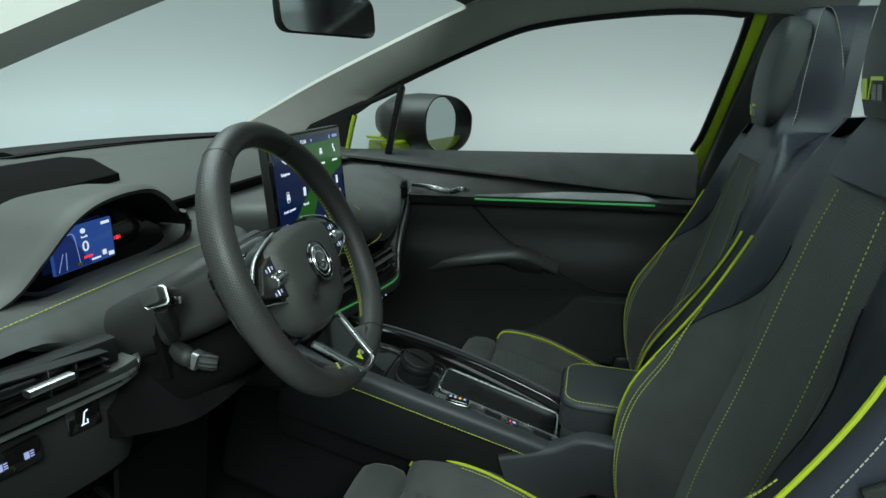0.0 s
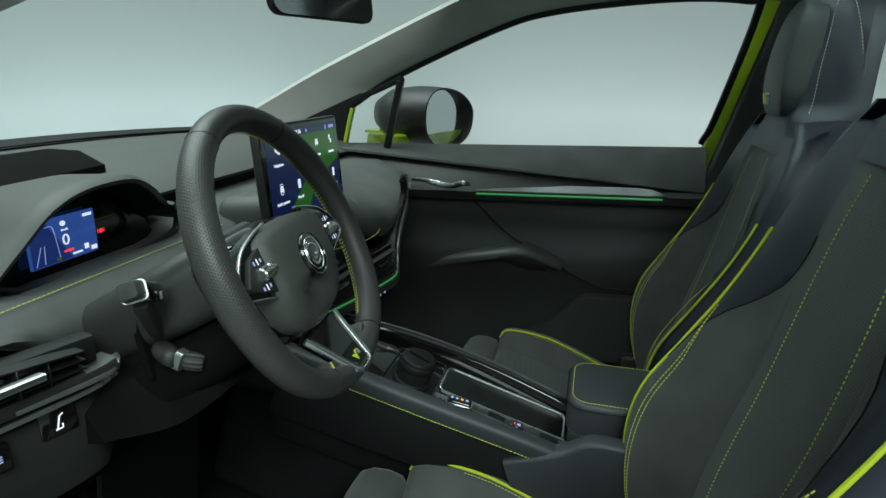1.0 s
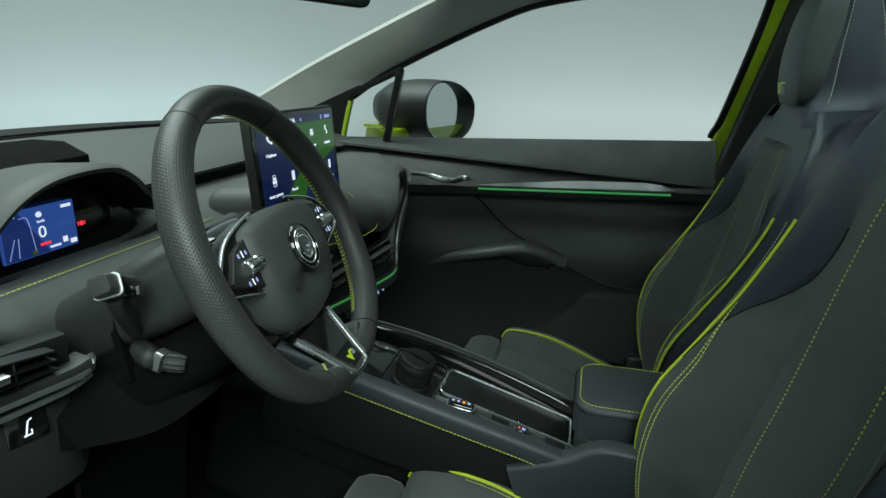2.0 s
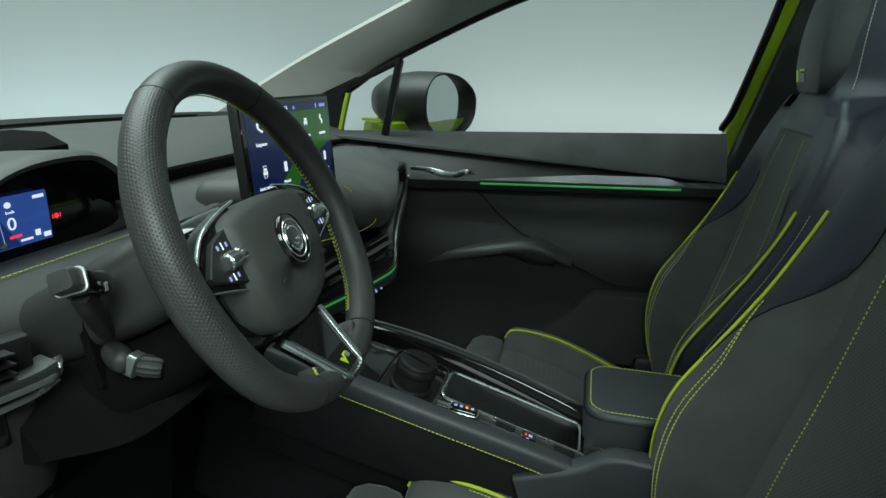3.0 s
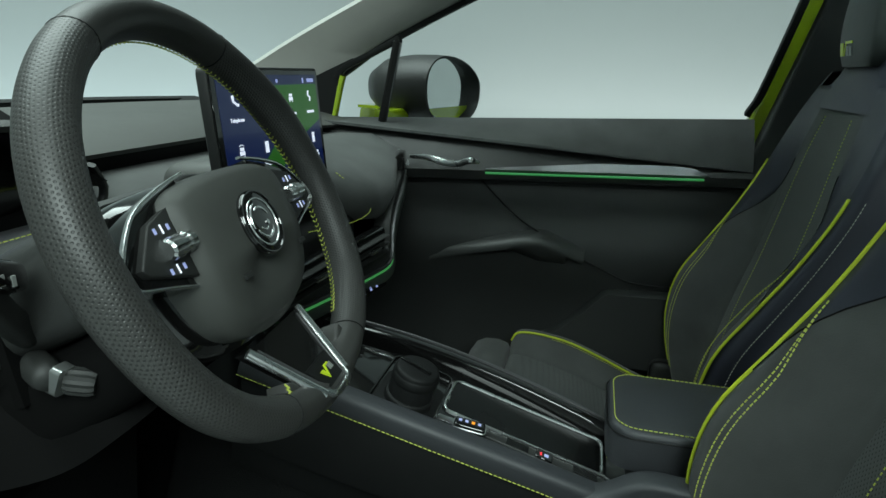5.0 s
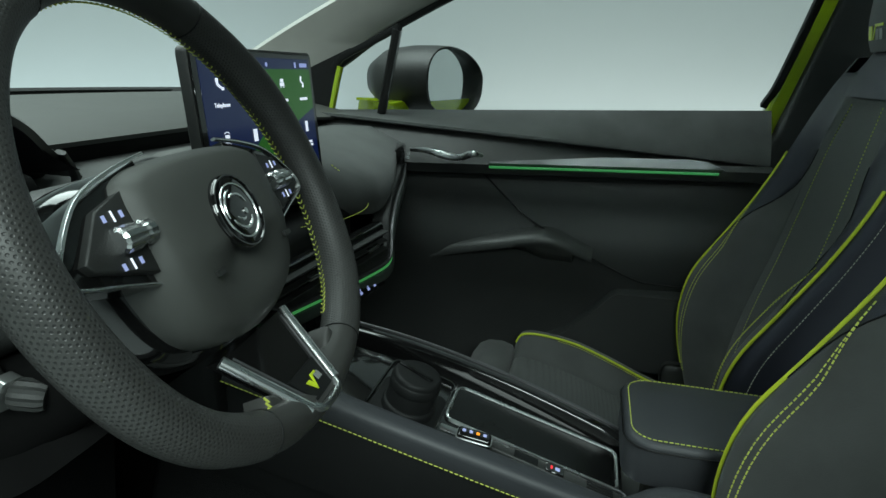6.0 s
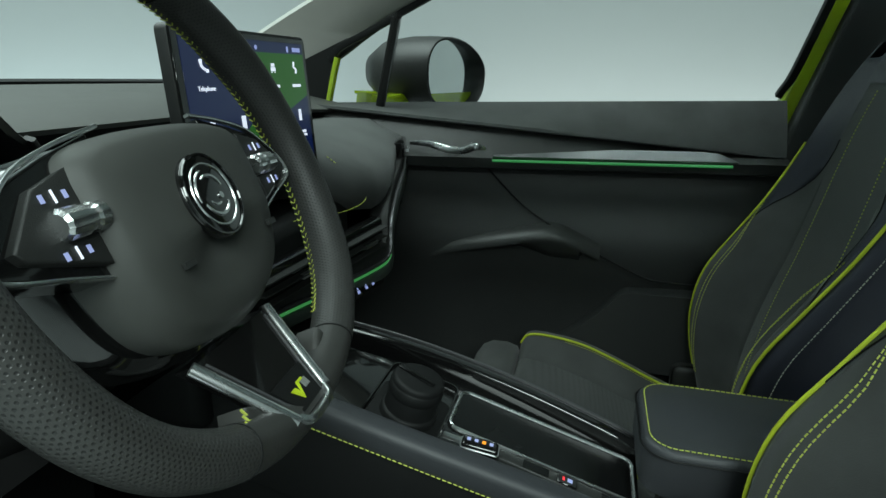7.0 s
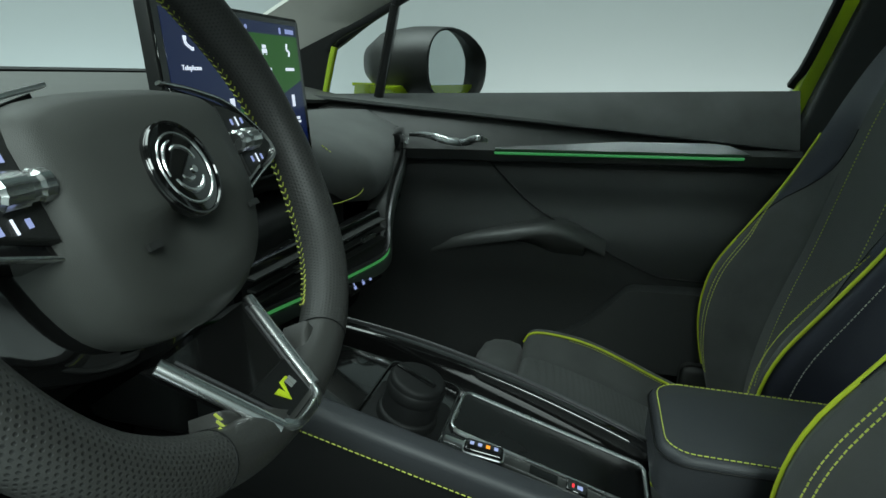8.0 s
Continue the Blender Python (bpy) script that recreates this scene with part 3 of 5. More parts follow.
    words("0", 0.026, facing(x, -0.368, 0.955), WHITE_GLOW, disp, "numeral")
    words("km/h", 0.006, facing(x, -0.368, 0.973), WHITE_GLOW, disp, "numeral")
    words("11:16", 0.0075, facing(x, -0.413, 0.989), WHITE_GLOW, disp, "clock")
    bar(-0.334, -0.318, 0.986, 0.991, x, WHITE_GLOW, disp)
    bar(-0.374, -0.358, 0.9345, 0.9385, x, RED_GLOW, disp)
    bar(-0.36, -0.343, 0.927, 0.930, x, WHITE_GLOW, disp)
    bar(-0.338, -0.331, 0.930, 0.939, x, WHITE_GLOW, disp, "fuel_mark")
    bar(-0.326, -0.316, 0.925, 0.932, x, WHITE_GLOW, disp)
    bar(-0.388, -0.38, 0.925, 0.930, x, LIME_GLOSS, disp)
    part("limit_ring", moved(disc(0.0045, 0.0006, 20), facing(x, -0.370, 0.984)), WHITE_GLOW, disp)
    for dy in (0, 0.014):
        part("lane_line", sweep([(x, -0.421 + dy, 0.925), (x, -0.410 + dy * 0.4, 0.955)], [(-0.0006, -0.0004), (0.0006, -0.0004), (0.0006, 0.0004), (-0.0006, 0.0004)], (1, 0, 0)), ICON_BLUE, disp)
    part("night_line", sweep(spline([(x, -0.40, 0.984), (x, -0.388, 0.982), (x, -0.384, 0.955), (x, -0.382, 0.93)], 16), [(-0.0005, -0.0004), (0.0005, -0.0004), (0.0005, 0.0004), (-0.0005, 0.0004)], (1, 0, 0)), ICON_BLUE, disp)
    part("warning_light", merged(moved(disc(0.0036, 0.001, 18), facing(-0.412, -0.276, 0.958)), box(-0.412, -0.4112, -0.2825, -0.2815, 0.955, 0.961, 0), box(-0.412, -0.4112, -0.2705, -0.2695, 0.955, 0.961, 0)), RED_GLOW, d, "small round red warning light")

    for o in disp.children:
        o.data.transform(SET)
    # driver's side vent
    v = part("vent_housing", sweep(spline([(-0.25, -0.72, 0.888), (-0.24, -0.60, 0.875), (-0.222, -0.50, 0.872)], 14), rounded(-0.02, 0.006, -0.022, 0.024, 0.006, 3), scales=[1 + 0.25 * (1 - i / 13) for i in range(14)]), DARK, d)
    for k in range(3):
        part("louvre", sweep([(-0.225 - 0.01 * (k == 0), -0.72, 0.922 - 0.017 * k), (-0.222, -0.60, 0.900 - 0.013 * k), (-0.214, -0.525, 0.888 - 0.010 * k)], [(-0.009, -0.0022), (0.009, -0.001), (0.009, 0.001), (-0.009, 0.0022)]), MATT_LOUVRE, v)
    part("vent_slider", sweep([(-0.205, -0.635, 0.892), (-0.199, -0.585, 0.889)], rounded(-0.006, 0.006, -0.004, 0.004, 0.002, 3)), CHROME, v, "chrome vent slider")
    part("vent_trim", sweep(spline([(-0.235, -0.74, 0.868), (-0.225, -0.62, 0.855), (-0.205, -0.52, 0.850), (-0.200, -0.495, 0.853), (-0.202, -0.487, 0.858), (-0.206, -0.486, 0.866)], 40), rounded(-0.004, 0.004, -0.004, 0.004, 0.002, 3)), BRIGHT_TRIM, d, "chrome vent surround")
    part("vent_wing", sweep(spline([(-0.243, -0.74, 0.874), (-0.233, -0.62, 0.861), (-0.214, -0.52, 0.857), (-0.207, -0.49, 0.861)], 24), rounded(-0.02, 0.012, -0.012, 0.006, 0.004, 3)), PLASTIC, d)
    part("vent_trim", sweep(spline([(-0.245, -0.74, 0.852), (-0.232, -0.62, 0.839), (-0.213, -0.52, 0.836), (-0.206, -0.487, 0.843)], 24), rounded(-0.003, 0.003, -0.0035, 0.0035, 0.0015, 3)), BRIGHT_TRIM, d, "chrome vent surround")
    for k, y in enumerate((-0.70, -0.665, -0.60, -0.565)):
        part("vane", box(-0.232, -0.212, y - 0.0012, y + 0.0012, 0.868 - 0.15 * (y + 0.6), 0.900 - 0.15 * (y + 0.6), 0.0005, 1), MATT_LOUVRE, v)
    for o in list(d.children):
        if o.name.startswith(("vent_", "louvre")):
            for q in [o, *o.children]:
                q.data.transform(Matrix.Translation((0, -0.006, 0.012)))
    # switch panel
    panel = part("switch_panel", sweep(spline([(-0.262, -0.74, 0.830), (-0.252, -0.62, 0.815), (-0.235, -0.53, 0.812), (-0.235, -0.49, 0.815)], 16), rounded(-0.012, 0.008, -0.085, 0.022, 0.006, 3), scales=[1.0] * 13 + [0.9, 0.8, 0.65]), PLASTIC, d, "lower dash panel with switches")
    m = pose(-0.2335, -0.556, 0.822, 0, -3, -14)
    sw = part("switch", moved(box(-0.006, 0.004, -0.021, 0.021, -0.018, 0.018, 0.003), m), GLOSS, d, "black square switch")
    part("switch_mark", merged(moved(tube([(0.0045, -0.003, -0.009), (0.0045, 0.001, 0.006), (0.0045, 0.005, 0.008)], 0.0009, 5, up=(1, 0, 0)), m), moved(tube([(0.0045, -0.005, -0.009), (0.0045, 0.003, -0.009), (0.0045, 0.003, -0.004)], 0.0009, 5, up=(1, 0, 0)), m)), WHITE_GLOW, sw)
    m = pose(-0.246, -0.640, 0.815, 0, -3, -14)
    sw = part("switch", moved(box(-0.006, 0.004, -0.05, 0.03, -0.016, 0.016, 0.003), m), GLOSS, d, "black wide switch pair")
    for yy in (-0.012, 0.015):
        part("switch_mark", merged(moved(box(0.0042, 0.0052, yy - 0.004, yy + 0.001, -0.004, 0.004, 0), m), *[moved(box(0.0042, 0.0052, yy + 0.002, yy + 0.006, dz - 0.0006, dz + 0.0006, 0), m) for dz in (-0.003, 0, 0.003)]), ICON_BLUE, sw)
    # knee panel and its lower lip
    lowedge = spline([(-0.20, -0.530, 0.782), (-0.15, -0.475, 0.778), (-0.10, -0.448, 0.812), (-0.09, -0.36, 0.825), (-0.10, -0.28, 0.815)], 24)
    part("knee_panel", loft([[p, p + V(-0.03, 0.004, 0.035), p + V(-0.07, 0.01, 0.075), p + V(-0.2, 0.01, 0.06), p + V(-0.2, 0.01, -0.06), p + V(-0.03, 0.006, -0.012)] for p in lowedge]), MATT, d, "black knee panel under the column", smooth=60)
    part("side_kick_panel", sheet([[V(-0.33 - 0.04 * g, lerp(-0.42, -0.20, f), lerp(0.73, 0.42, g) - 0.05 * f) for f in (0, 0.5, 1)] for g in (0, 0.4, 1)], 0.01), DARK, d)

    # passenger's side: wing trim, vents, ambient lip
    path = spline([(-0.19, 0.63, 0.885), (-0.155, 0.50, 0.862), (-0.125, 0.36, 0.835), (-0.105, 0.275, 0.805), (-0.098, 0.252, 0.770), (-0.10, 0.235, 0.752), (-0.112, 0.18, 0.748), (-0.135, 0.08, 0.748), (-0.155, -0.02, 0.752), (-0.165, -0.12, 0.76)], 60)
    part("wing_trim", sweep(path, rounded(-0.003, 0.003, -0.0025, 0.0025, 0.001, 3)), SATIN, d, "satin chrome wing trim")
    part("wing_body", sweep([p + V(-0.022, -0.006, 0.012) for p in path], rounded(-0.02, 0.014, -0.012, 0.012, 0.006, 3)), PLASTIC, d)
    part("ambient_light", tube([p + V(0.001, 0.001, -0.007) for p in path[28:]], 0.0022, 6), GREENLIP, d, "thin green ambient light")
    part("wing_lip", sweep([p + V(-0.008, 0.002, -0.020) for p in path], rounded(-0.012, 0.010, -0.012, 0.010, 0.006, 3)), GREENSATIN, d)
    part("glovebox", sheet([[V(lerp(-0.17, -0.30, g) - 0.03 * f, lerp(0.24, 0.66, f), lerp(lerp(0.77, 0.86, f), 0.50, g)) for f in [k / 6 for k in range(7)]] for g in (0, 0.3, 0.7, 1)], 0.015), DARK, d, "black glovebox door")
    part("center_stack", box(-0.30, -0.165, -0.20, 0.235, 0.66, 0.86, 0.02, 3), DARK, d)
    for k, (y0, y1) in enumerate(((-0.10, 0.07), (0.085, 0.225))):
        v = part("vent_housing", sweep([(-0.165 + 0.03 * k, y0, 0.795), (-0.145 + 0.03 * k, y1, 0.80)], rounded(-0.012, 0.012, -0.028, 0.028, 0.006, 3)), GLOSS, d, "black centre air vent")
        for j in range(3):
            part("louvre", sweep([(-0.150 + 0.03 * k, y0 + 0.008, 0.780 + 0.015 * j), (-0.130 + 0.03 * k, y1 - 0.008, 0.785 + 0.015 * j)], [(-0.010, -0.002), (0.010, -0.001), (0.010, 0.001), (-0.010, 0.002)]), PLASTIC, v)
        part("vent_slider", sweep([(-0.134 + 0.03 * k, y1 - 0.08, 0.796), (-0.128 + 0.03 * k, y1 - 0.045, 0.798)], rounded(-0.004, 0.004, -0.0035, 0.0035, 0.0015, 3)), CHROME, v, "chrome vent slider")
    v = part("vent_housing", sweep([(-0.165, 0.50, 0.905), (-0.185, 0.575, 0.912)], rounded(-0.012, 0.012, -0.016, 0.016, 0.006, 3)), GLOSS, d, "black side air vent")
    part("vent_slider", sweep([(-0.152, 0.52, 0.903), (-0.162, 0.555, 0.906)], rounded(-0.004, 0.004, -0.003, 0.003, 0.0015, 3)), CHROME, v, "chrome vent slider")
    # keys under the ambient lip
    m = pose(-0.115, 0.165, 0.722, 0, -25, -8)
    pod = part("key_panel", moved(box(-0.02, 0.004, -0.045, 0.06, -0.012, 0.012, 0.004), m), GLOSS, d, "gloss black key panel")
    for k, yy in enumerate((-0.025, 0.0, 0.022)):
        part("key_mark", moved(merged(box(0.0042, 0.0052, yy - 0.003, yy + 0.003, -0.005, 0.000, 0), box(0.0042, 0.0052, yy - 0.001, yy + 0.001, 0.001, 0.005, 0)), m), ICON_BLUE, pod)
    m = pose(-0.135, -0.035, 0.70, 0, -25, -6)
    pod = part("key_panel", moved(box(-0.02, 0.004, -0.05, 0.05, -0.012, 0.012, 0.004), m), GLOSS, d, "gloss black key panel")
    for yy in (0.01, 0.03):
        part("key_mark", moved(merged(moved(disc(0.0035, 0.001, 12), Matrix.Translation((0.0042, yy, 0)) @ Matrix.Rotation(radians(90), 4, "Y")), box(0.0042, 0.0052, yy - 0.0008, yy + 0.0008, -0.006, -0.003, 0)), m), ICON_BLUE, pod)


GREENLIP = material("green_lip_glow", (0.02, 0.10, 0.03), 0.4, emit=(0.03, 0.17, 0.045), power=1.0)
GREENSATIN = material("satin_lip", (0.05, 0.065, 0.055), 0.35, metal=0.3, mottle=0.05)
dashboard()


def touchscreen():
    t = thing("touchscreen", "large black touchscreen with glowing menu on the dashboard", "touchscreen", m=pose(-0.207, 0.0285, 1.008, 0, -5, 0))
    out = rounded(-0.158, 0.158, -0.106, 0.106, 0.008, 4)
    part("housing", loft([[V(x, a * s, b * s) for a, b in out] for x, s in ((-0.018, 0.97), (-0.014, 1), (-0.003, 1), (0, 0.993))]), PLASTIC, t)
    part("glass", box(-0.001, 0.0012, -0.154, 0.154, -0.102, 0.102, 0.0008, 1), GLOSS, t)
    disp = part("display", box(0.0, 0.0018, -0.143, 0.145, -0.088, 0.095, 0.0004, 1), SCREENGLASS, t, "dark blue glowing display glass")
    x = 0.0019

    def poly(name, pts, mat, lift=0.0):
        part(name, loft([[V(x + h + lift, a, b) for a, b in pts] for h in (0, 0.0003)]), mat, disp)
    poly("green_chevron", [(-0.02, 0.080), (0.144, 0.080), (0.144, 0.02), (0.065, -0.005)], GREEN_SCREEN)
    poly("green_chevron", [(-0.10, -0.065), (-0.02, -0.075), (0.03, -0.01), (0.01, 0.01)], GREEN_SCREEN, 0.0001)
    poly("navy_chevron", [(-0.142, 0.0), (-0.142, -0.086), (-0.08, -0.086), (-0.06, -0.03)], NAVY_SCREEN)
    poly("navy_bar", [(-0.142, -0.087), (0.144, -0.087), (0.144, -0.070), (-0.142, -0.070)], NAVY_SCREEN, 0.0002)
    poly("navy_bar", [(0.10, -0.07), (0.144, -0.07), (0.144, -0.03), (0.125, -0.03)], NAVY_SCREEN, 0.0001)
    x = 0.0024
    words("11:16", 0.011, facing(x, -0.022, 0.086), WHITE_GLOW, disp, "clock")
    part("status_mark", moved(disc(0.003, 0.0005, 14), facing(x, 0.012, 0.086)), ICON_BLUE, disp)
    bar(0.095, 0.099, 0.082, 0.090, x, ICON_BLUE, disp)
    bar(0.112, 0.135, 0.083, 0.089, x, ICON_BLUE, disp)
    cols = (-0.106, -0.040, 0.050, 0.113)
    for r, zc in enumerate((0.060, -0.008)):
        for k, yc in enumerate(cols):
            bms = []
            if k == 2 or (r == 1 and k == 0):
                bms = [box(x, x + 0.0005, yc - 0.008, yc + 0.008, zc - 0.006, zc + 0.001, 0), box(x, x + 0.0005, yc - 0.006, yc + 0.006, zc + 0.002, zc + 0.008, 0), box(x, x + 0.0005, yc - 0.007, yc - 0.004, zc - 0.009, zc - 0.007, 0), box(x, x + 0.0005, yc + 0.004, yc + 0.007, zc - 0.009, zc - 0.007, 0)]
                if r == 1:
                    for s in (-1, 1):
                        bms.append(tube([(x, yc + 0.012 * math.cos(a), zc + s * 0.013 * math.sin(a)) for a in (0.9, 1.2, 1.57, 1.9, 2.2)], 0.0006, 4, up=(1, 0, 0)))
            elif k == 0:
                bms = [tube(spline([(x, yc - 0.007, zc + 0.010), (x, yc - 0.005, zc), (x, yc + 0.008, zc - 0.007)], 8), 0.002, 5, up=(1, 0, 0)), box(x, x + 0.0005, yc - 0.010, yc - 0.003, zc + 0.006, zc + 0.011, 0), box(x, x + 0.0005, yc + 0.004, yc + 0.011, zc - 0.009, zc - 0.004, 0)]
            elif k == 3:
                bms = [tube(spline([(x, yc - 0.002, zc + 0.012), (x, yc - 0.004, zc + 0.002), (x, yc + 0.004, zc - 0.002), (x, yc + 0.002, zc - 0.010)], 8), 0.0018, 5, up=(1, 0, 0))] if r == 0 else [box(x, x + 0.0005, yc - 0.005, yc + 0.005, zc - 0.011, zc + 0.011, 0)]
            else:
                bms = [box(x, x + 0.0005, yc - 0.006, yc + 0.006, zc - 0.011, zc + 0.011, 0)]
            part("menu_icon", moved(merged(*bms), Matrix.Translation((0, yc, zc)) @ Matrix.Diagonal((1, 0.75, 0.75, 1)) @ Matrix.Translation((0, -yc, -zc))), WHITE_GLOW, disp)
            label = {(0, 0): "Telephone", (1, 0): "Assist systems", (1, 1): "Manual"}.get((r, k))
            if label:
                words(label, 0.0078, facing(x, yc, zc - 0.025), WHITE_GLOW, disp, "menu_word")
            else:
                bar(yc - 0.012, yc + 0.012, zc - 0.027, zc - 0.023, x, WHITE_GLOW, disp, "menu_bar")
    bar(0.099, 0.127, -0.040, -0.0365, x, WHITE_GLOW, disp, "menu_bar")
    part("home_mark", merged(box(x, x + 0.0005, 0.030, 0.040, -0.083, -0.076, 0), box(x, x + 0.0005, 0.033, 0.037, -0.076, -0.073, 0)), WHITE_GLOW, disp)
    bar(-0.02, 0.0, -0.081, -0.076, x, WHITE_GLOW, disp)
    part("red_mark", moved(disc(0.003, 0.0005, 12), facing(x, 0.012, -0.079)), RED_GLOW, disp)
    for yy in (0.06, 0.085, 0.125):
        part("seat_mark", merged(box(x, x + 0.0005, yy - 0.002, yy + 0.001, -0.079, -0.068, 0), box(x, x + 0.0005, yy - 0.005, yy + 0.001, -0.083, -0.080, 0)), WHITE_GLOW, disp)
    part("stand", box(-0.14, -0.017, -0.12, 0.13, -0.115, -0.02, 0.03, 4), DASH, t)


touchscreen()


# ---- steering wheel ----
TILTW = radians(25.4)
WHEEL = Matrix.Translation((-0.022, -0.374, 0.9935)) @ pose(0, 0, 0, 0, 0, 4.7) @ Matrix(((0, -math.sin(TILTW), math.cos(TILTW), 0), (1, 0, 0, 0), (0, math.cos(TILTW), math.sin(TILTW), 0), (0, 0, 0, 1)))


def rim_point(a):
    """The rim's centre line at a degrees, with its flattened foot."""
    c, w = math.cos(radians(a)), math.sin(radians(a))
    if w >= 0:
        return V(0.1718 * c, 0.1718 * w, 0)
    k = step(0.1, 0.75, -w)
    n = 2 + 0.22 * k
    return V(0.1718 * math.copysign(abs(c) ** (2 / n), c), -lerp(0.1718, 0.1680, step(0.2, 0.9, -w)) * abs(w) ** (2 / n), 0)


def rim_arc(a0, a1, r, n, grow=0.0):
    rings = []
    for i in range(n + 1):
        a = lerp(a0, a1, i / n)
        p = rim_point(a)
        d = (rim_point(a + 0.5) - rim_point(a - 0.5)).normalized()
        side = d.cross(V(0, 0, 1))
        # thumb rests swell the grip on the upper flanks
        sw = 1 + grow * (math.exp(-((a % 360 - 32) / 16) ** 2) + math.exp(-((a % 360 - 165) / 34) ** 2) + 0.7 * math.exp(-((a % 360 - 326) / 24) ** 2))
        rings.append([p + side * r * sw * math.cos(b) + V(0, 0, 1) * 1.1 * r * sw * math.sin(b) for b in [2 * math.pi * k / 20 for k in range(20)]])
    return loft_uv(rings, 0.178 * radians(a1 - a0), 2 * math.pi * r * 1.07)


def rim_stitch(a0, a1, n):
    """Cross stitches on the inner face of the rim."""
    verts, faces = [], []
    for i in range(n):
        a = lerp(a0, a1, i / n)
        p, q = rim_point(a), rim_point(a + (a1 - a0) / n * 0.45)
        for s in (1, -1):
            c = p.normalized() * -0.0142
            e = [p + c + V(0.0, 0, 0.0005 * s - 0.0112), q + c * (1.0 + 0.13 * s) + V(0, 0, 0.0034 * s - 0.0112)]
            t = (e[1] - e[0]).normalized()
            side = t.cross(c.normalized()) * 0.0008
            up = c.normalized() * 0.0007
            k = len(verts)
            for w in e:
                verts += [w + side, w + up, w - side, w - up]
            faces += [(k + j, k + (j + 1) % 4, k + 4 + (j + 1) % 4, k + 4 + j) for j in range(4)] + [(k + 3, k + 2, k + 1, k), (k + 4, k + 5, k + 6, k + 7)]
    bm = bmesh.new()
    me = bpy.data.meshes.new("tmp")
    me.from_pydata([tuple(v) for v in verts], [], faces)
    bm.from_mesh(me)
    bpy.data.meshes.remove(me)
    return bm


def steering_wheel():
    w = thing("steering_wheel", "black perforated leather sports steering wheel with flat bottom", "steering wheel", m=WHEEL)
    part("rim_top", rim_arc(60, 120, 0.0163, 40), RIMLEATHER, w, "smooth black leather top of the rim")
    part("rim_grip", rim_arc(120, 245, 0.0166, 60, 0.05), PERF_RIM, w, "perforated black leather grip")
    part("rim_grip", rim_arc(295, 420, 0.0166, 60, 0.10), PERF_RIM, w, "perforated black leather grip")
    part("rim_foot", rim_arc(245, 295, 0.0163, 30), RIMLEATHER, w, "smooth black leather foot of the rim")
    for a in (60, 120, 245, 295):
        p = rim_point(a)
        d = (rim_point(a + 0.5) - rim_point(a - 0.5)).normalized()
        s = d.cross(V(0, 0, 1))
        part("rim_seam", tube([p + s * 0.0166 * math.cos(b) + V(0, 0, 1.1) * 0.0166 * math.sin(b) for b in [2 * math.pi * k / 24 for k in range(24)]], 0.0006, 5, closed=True, up=d), DARK, w)
    part("stitching", rim_stitch(-56, 122, 92), THREAD, w, "yellow-green cross stitching")
    # chevron stitches across the rim beside the lower spoke, and the leather web there
    q0, q1 = V(-0.060, -0.141, 0.004), V(-0.080, -0.158, 0.016)
    along = (q1 - q0).normalized()
    across = along.cross(V(0, 0, 1)).normalized()
    part("stitching", merged(*[tube([q0.lerp(q1, k / 6), q0.lerp(q1, k / 6) + across * g * 0.0045 - along * 0.0024], 0.0009, 5) for k in range(7) for g in (-1, 1)]), THREAD, w, "yellow-green cross stitching")
    for g in (-1, 1):
        o = [(-0.080, -0.170), (-0.032, -0.180), (-0.036, -0.164), (-0.042, -0.148), (-0.052, -0.140), (-0.061, -0.136), (-0.070, -0.150)]
        part("spoke_web", slab([(-g * a + 0.002, b) for a, b in (o if g < 0 else o[::-1])], -0.016, 0.0055, 0.005), RIMLEATHER, w, "leather web beside the lower spoke")
    half = [(0.0, 0.043), (0.04, 0.042), (0.074, 0.037), (0.087, 0.024), (0.086, -0.02), (0.080, -0.056), (0.067, -0.079), (0.042, -0.092)]
    out = half + [(0.0, -0.097)] + [(-a, b) for a, b in half[:0:-1]]
    out = [(a - 0.010, b) for a, b in out]
    out = [(p.x, p.y) for p in spline([(a, b, 0) for a, b in out], 56, closed=True)]
    rings = [[V(-0.010 + (a + 0.010) * s, -0.027 + (b + 0.027) * s, z - 0.010 * max(0, -b - 0.03) / 0.06 * (z > 0)) for a, b in out] for s, z in ((0.95, -0.045), (1, -0.020), (0.995, -0.008), (0.97, 0.003), (0.90, 0.011), (0.84, 0.0155), (0.62, 0.0185), (0.3, 0.020), (0.03, 0.020))]
    part("airbag_cover", loft(rings), DASH, w, "smooth grey airbag cover", smooth=80)
    for a in (-0.055, 0.05):
        part("airbag_mark", box(a - 0.005, a + 0.005, -0.047, -0.043, 0.0150, 0.0175, 0), PLASTIC, w)
    e = part("emblem", moved(disc(0.0282, 0.005, 48, 0.002), pose(-0.010, -0.013, 0.0180)), GLOSS, w, "round black and chrome badge")
    m = pose(-0.010, -0.013, 0.0230)
    part("emblem_ring", moved(tube([(0.0268 * math.cos(a), 0.0268 * math.sin(a), 0) for a in [2 * math.pi * k / 48 for k in range(48)]], 0.0011, 6, closed=True), m), GLOSS, e)
    part("emblem_ring", moved(tube([(0.0205 * math.cos(a), 0.0205 * math.sin(a), 0) for a in [2 * math.pi * k / 40 for k in range(40)]], 0.0008, 6, closed=True), m), CHROME, e)
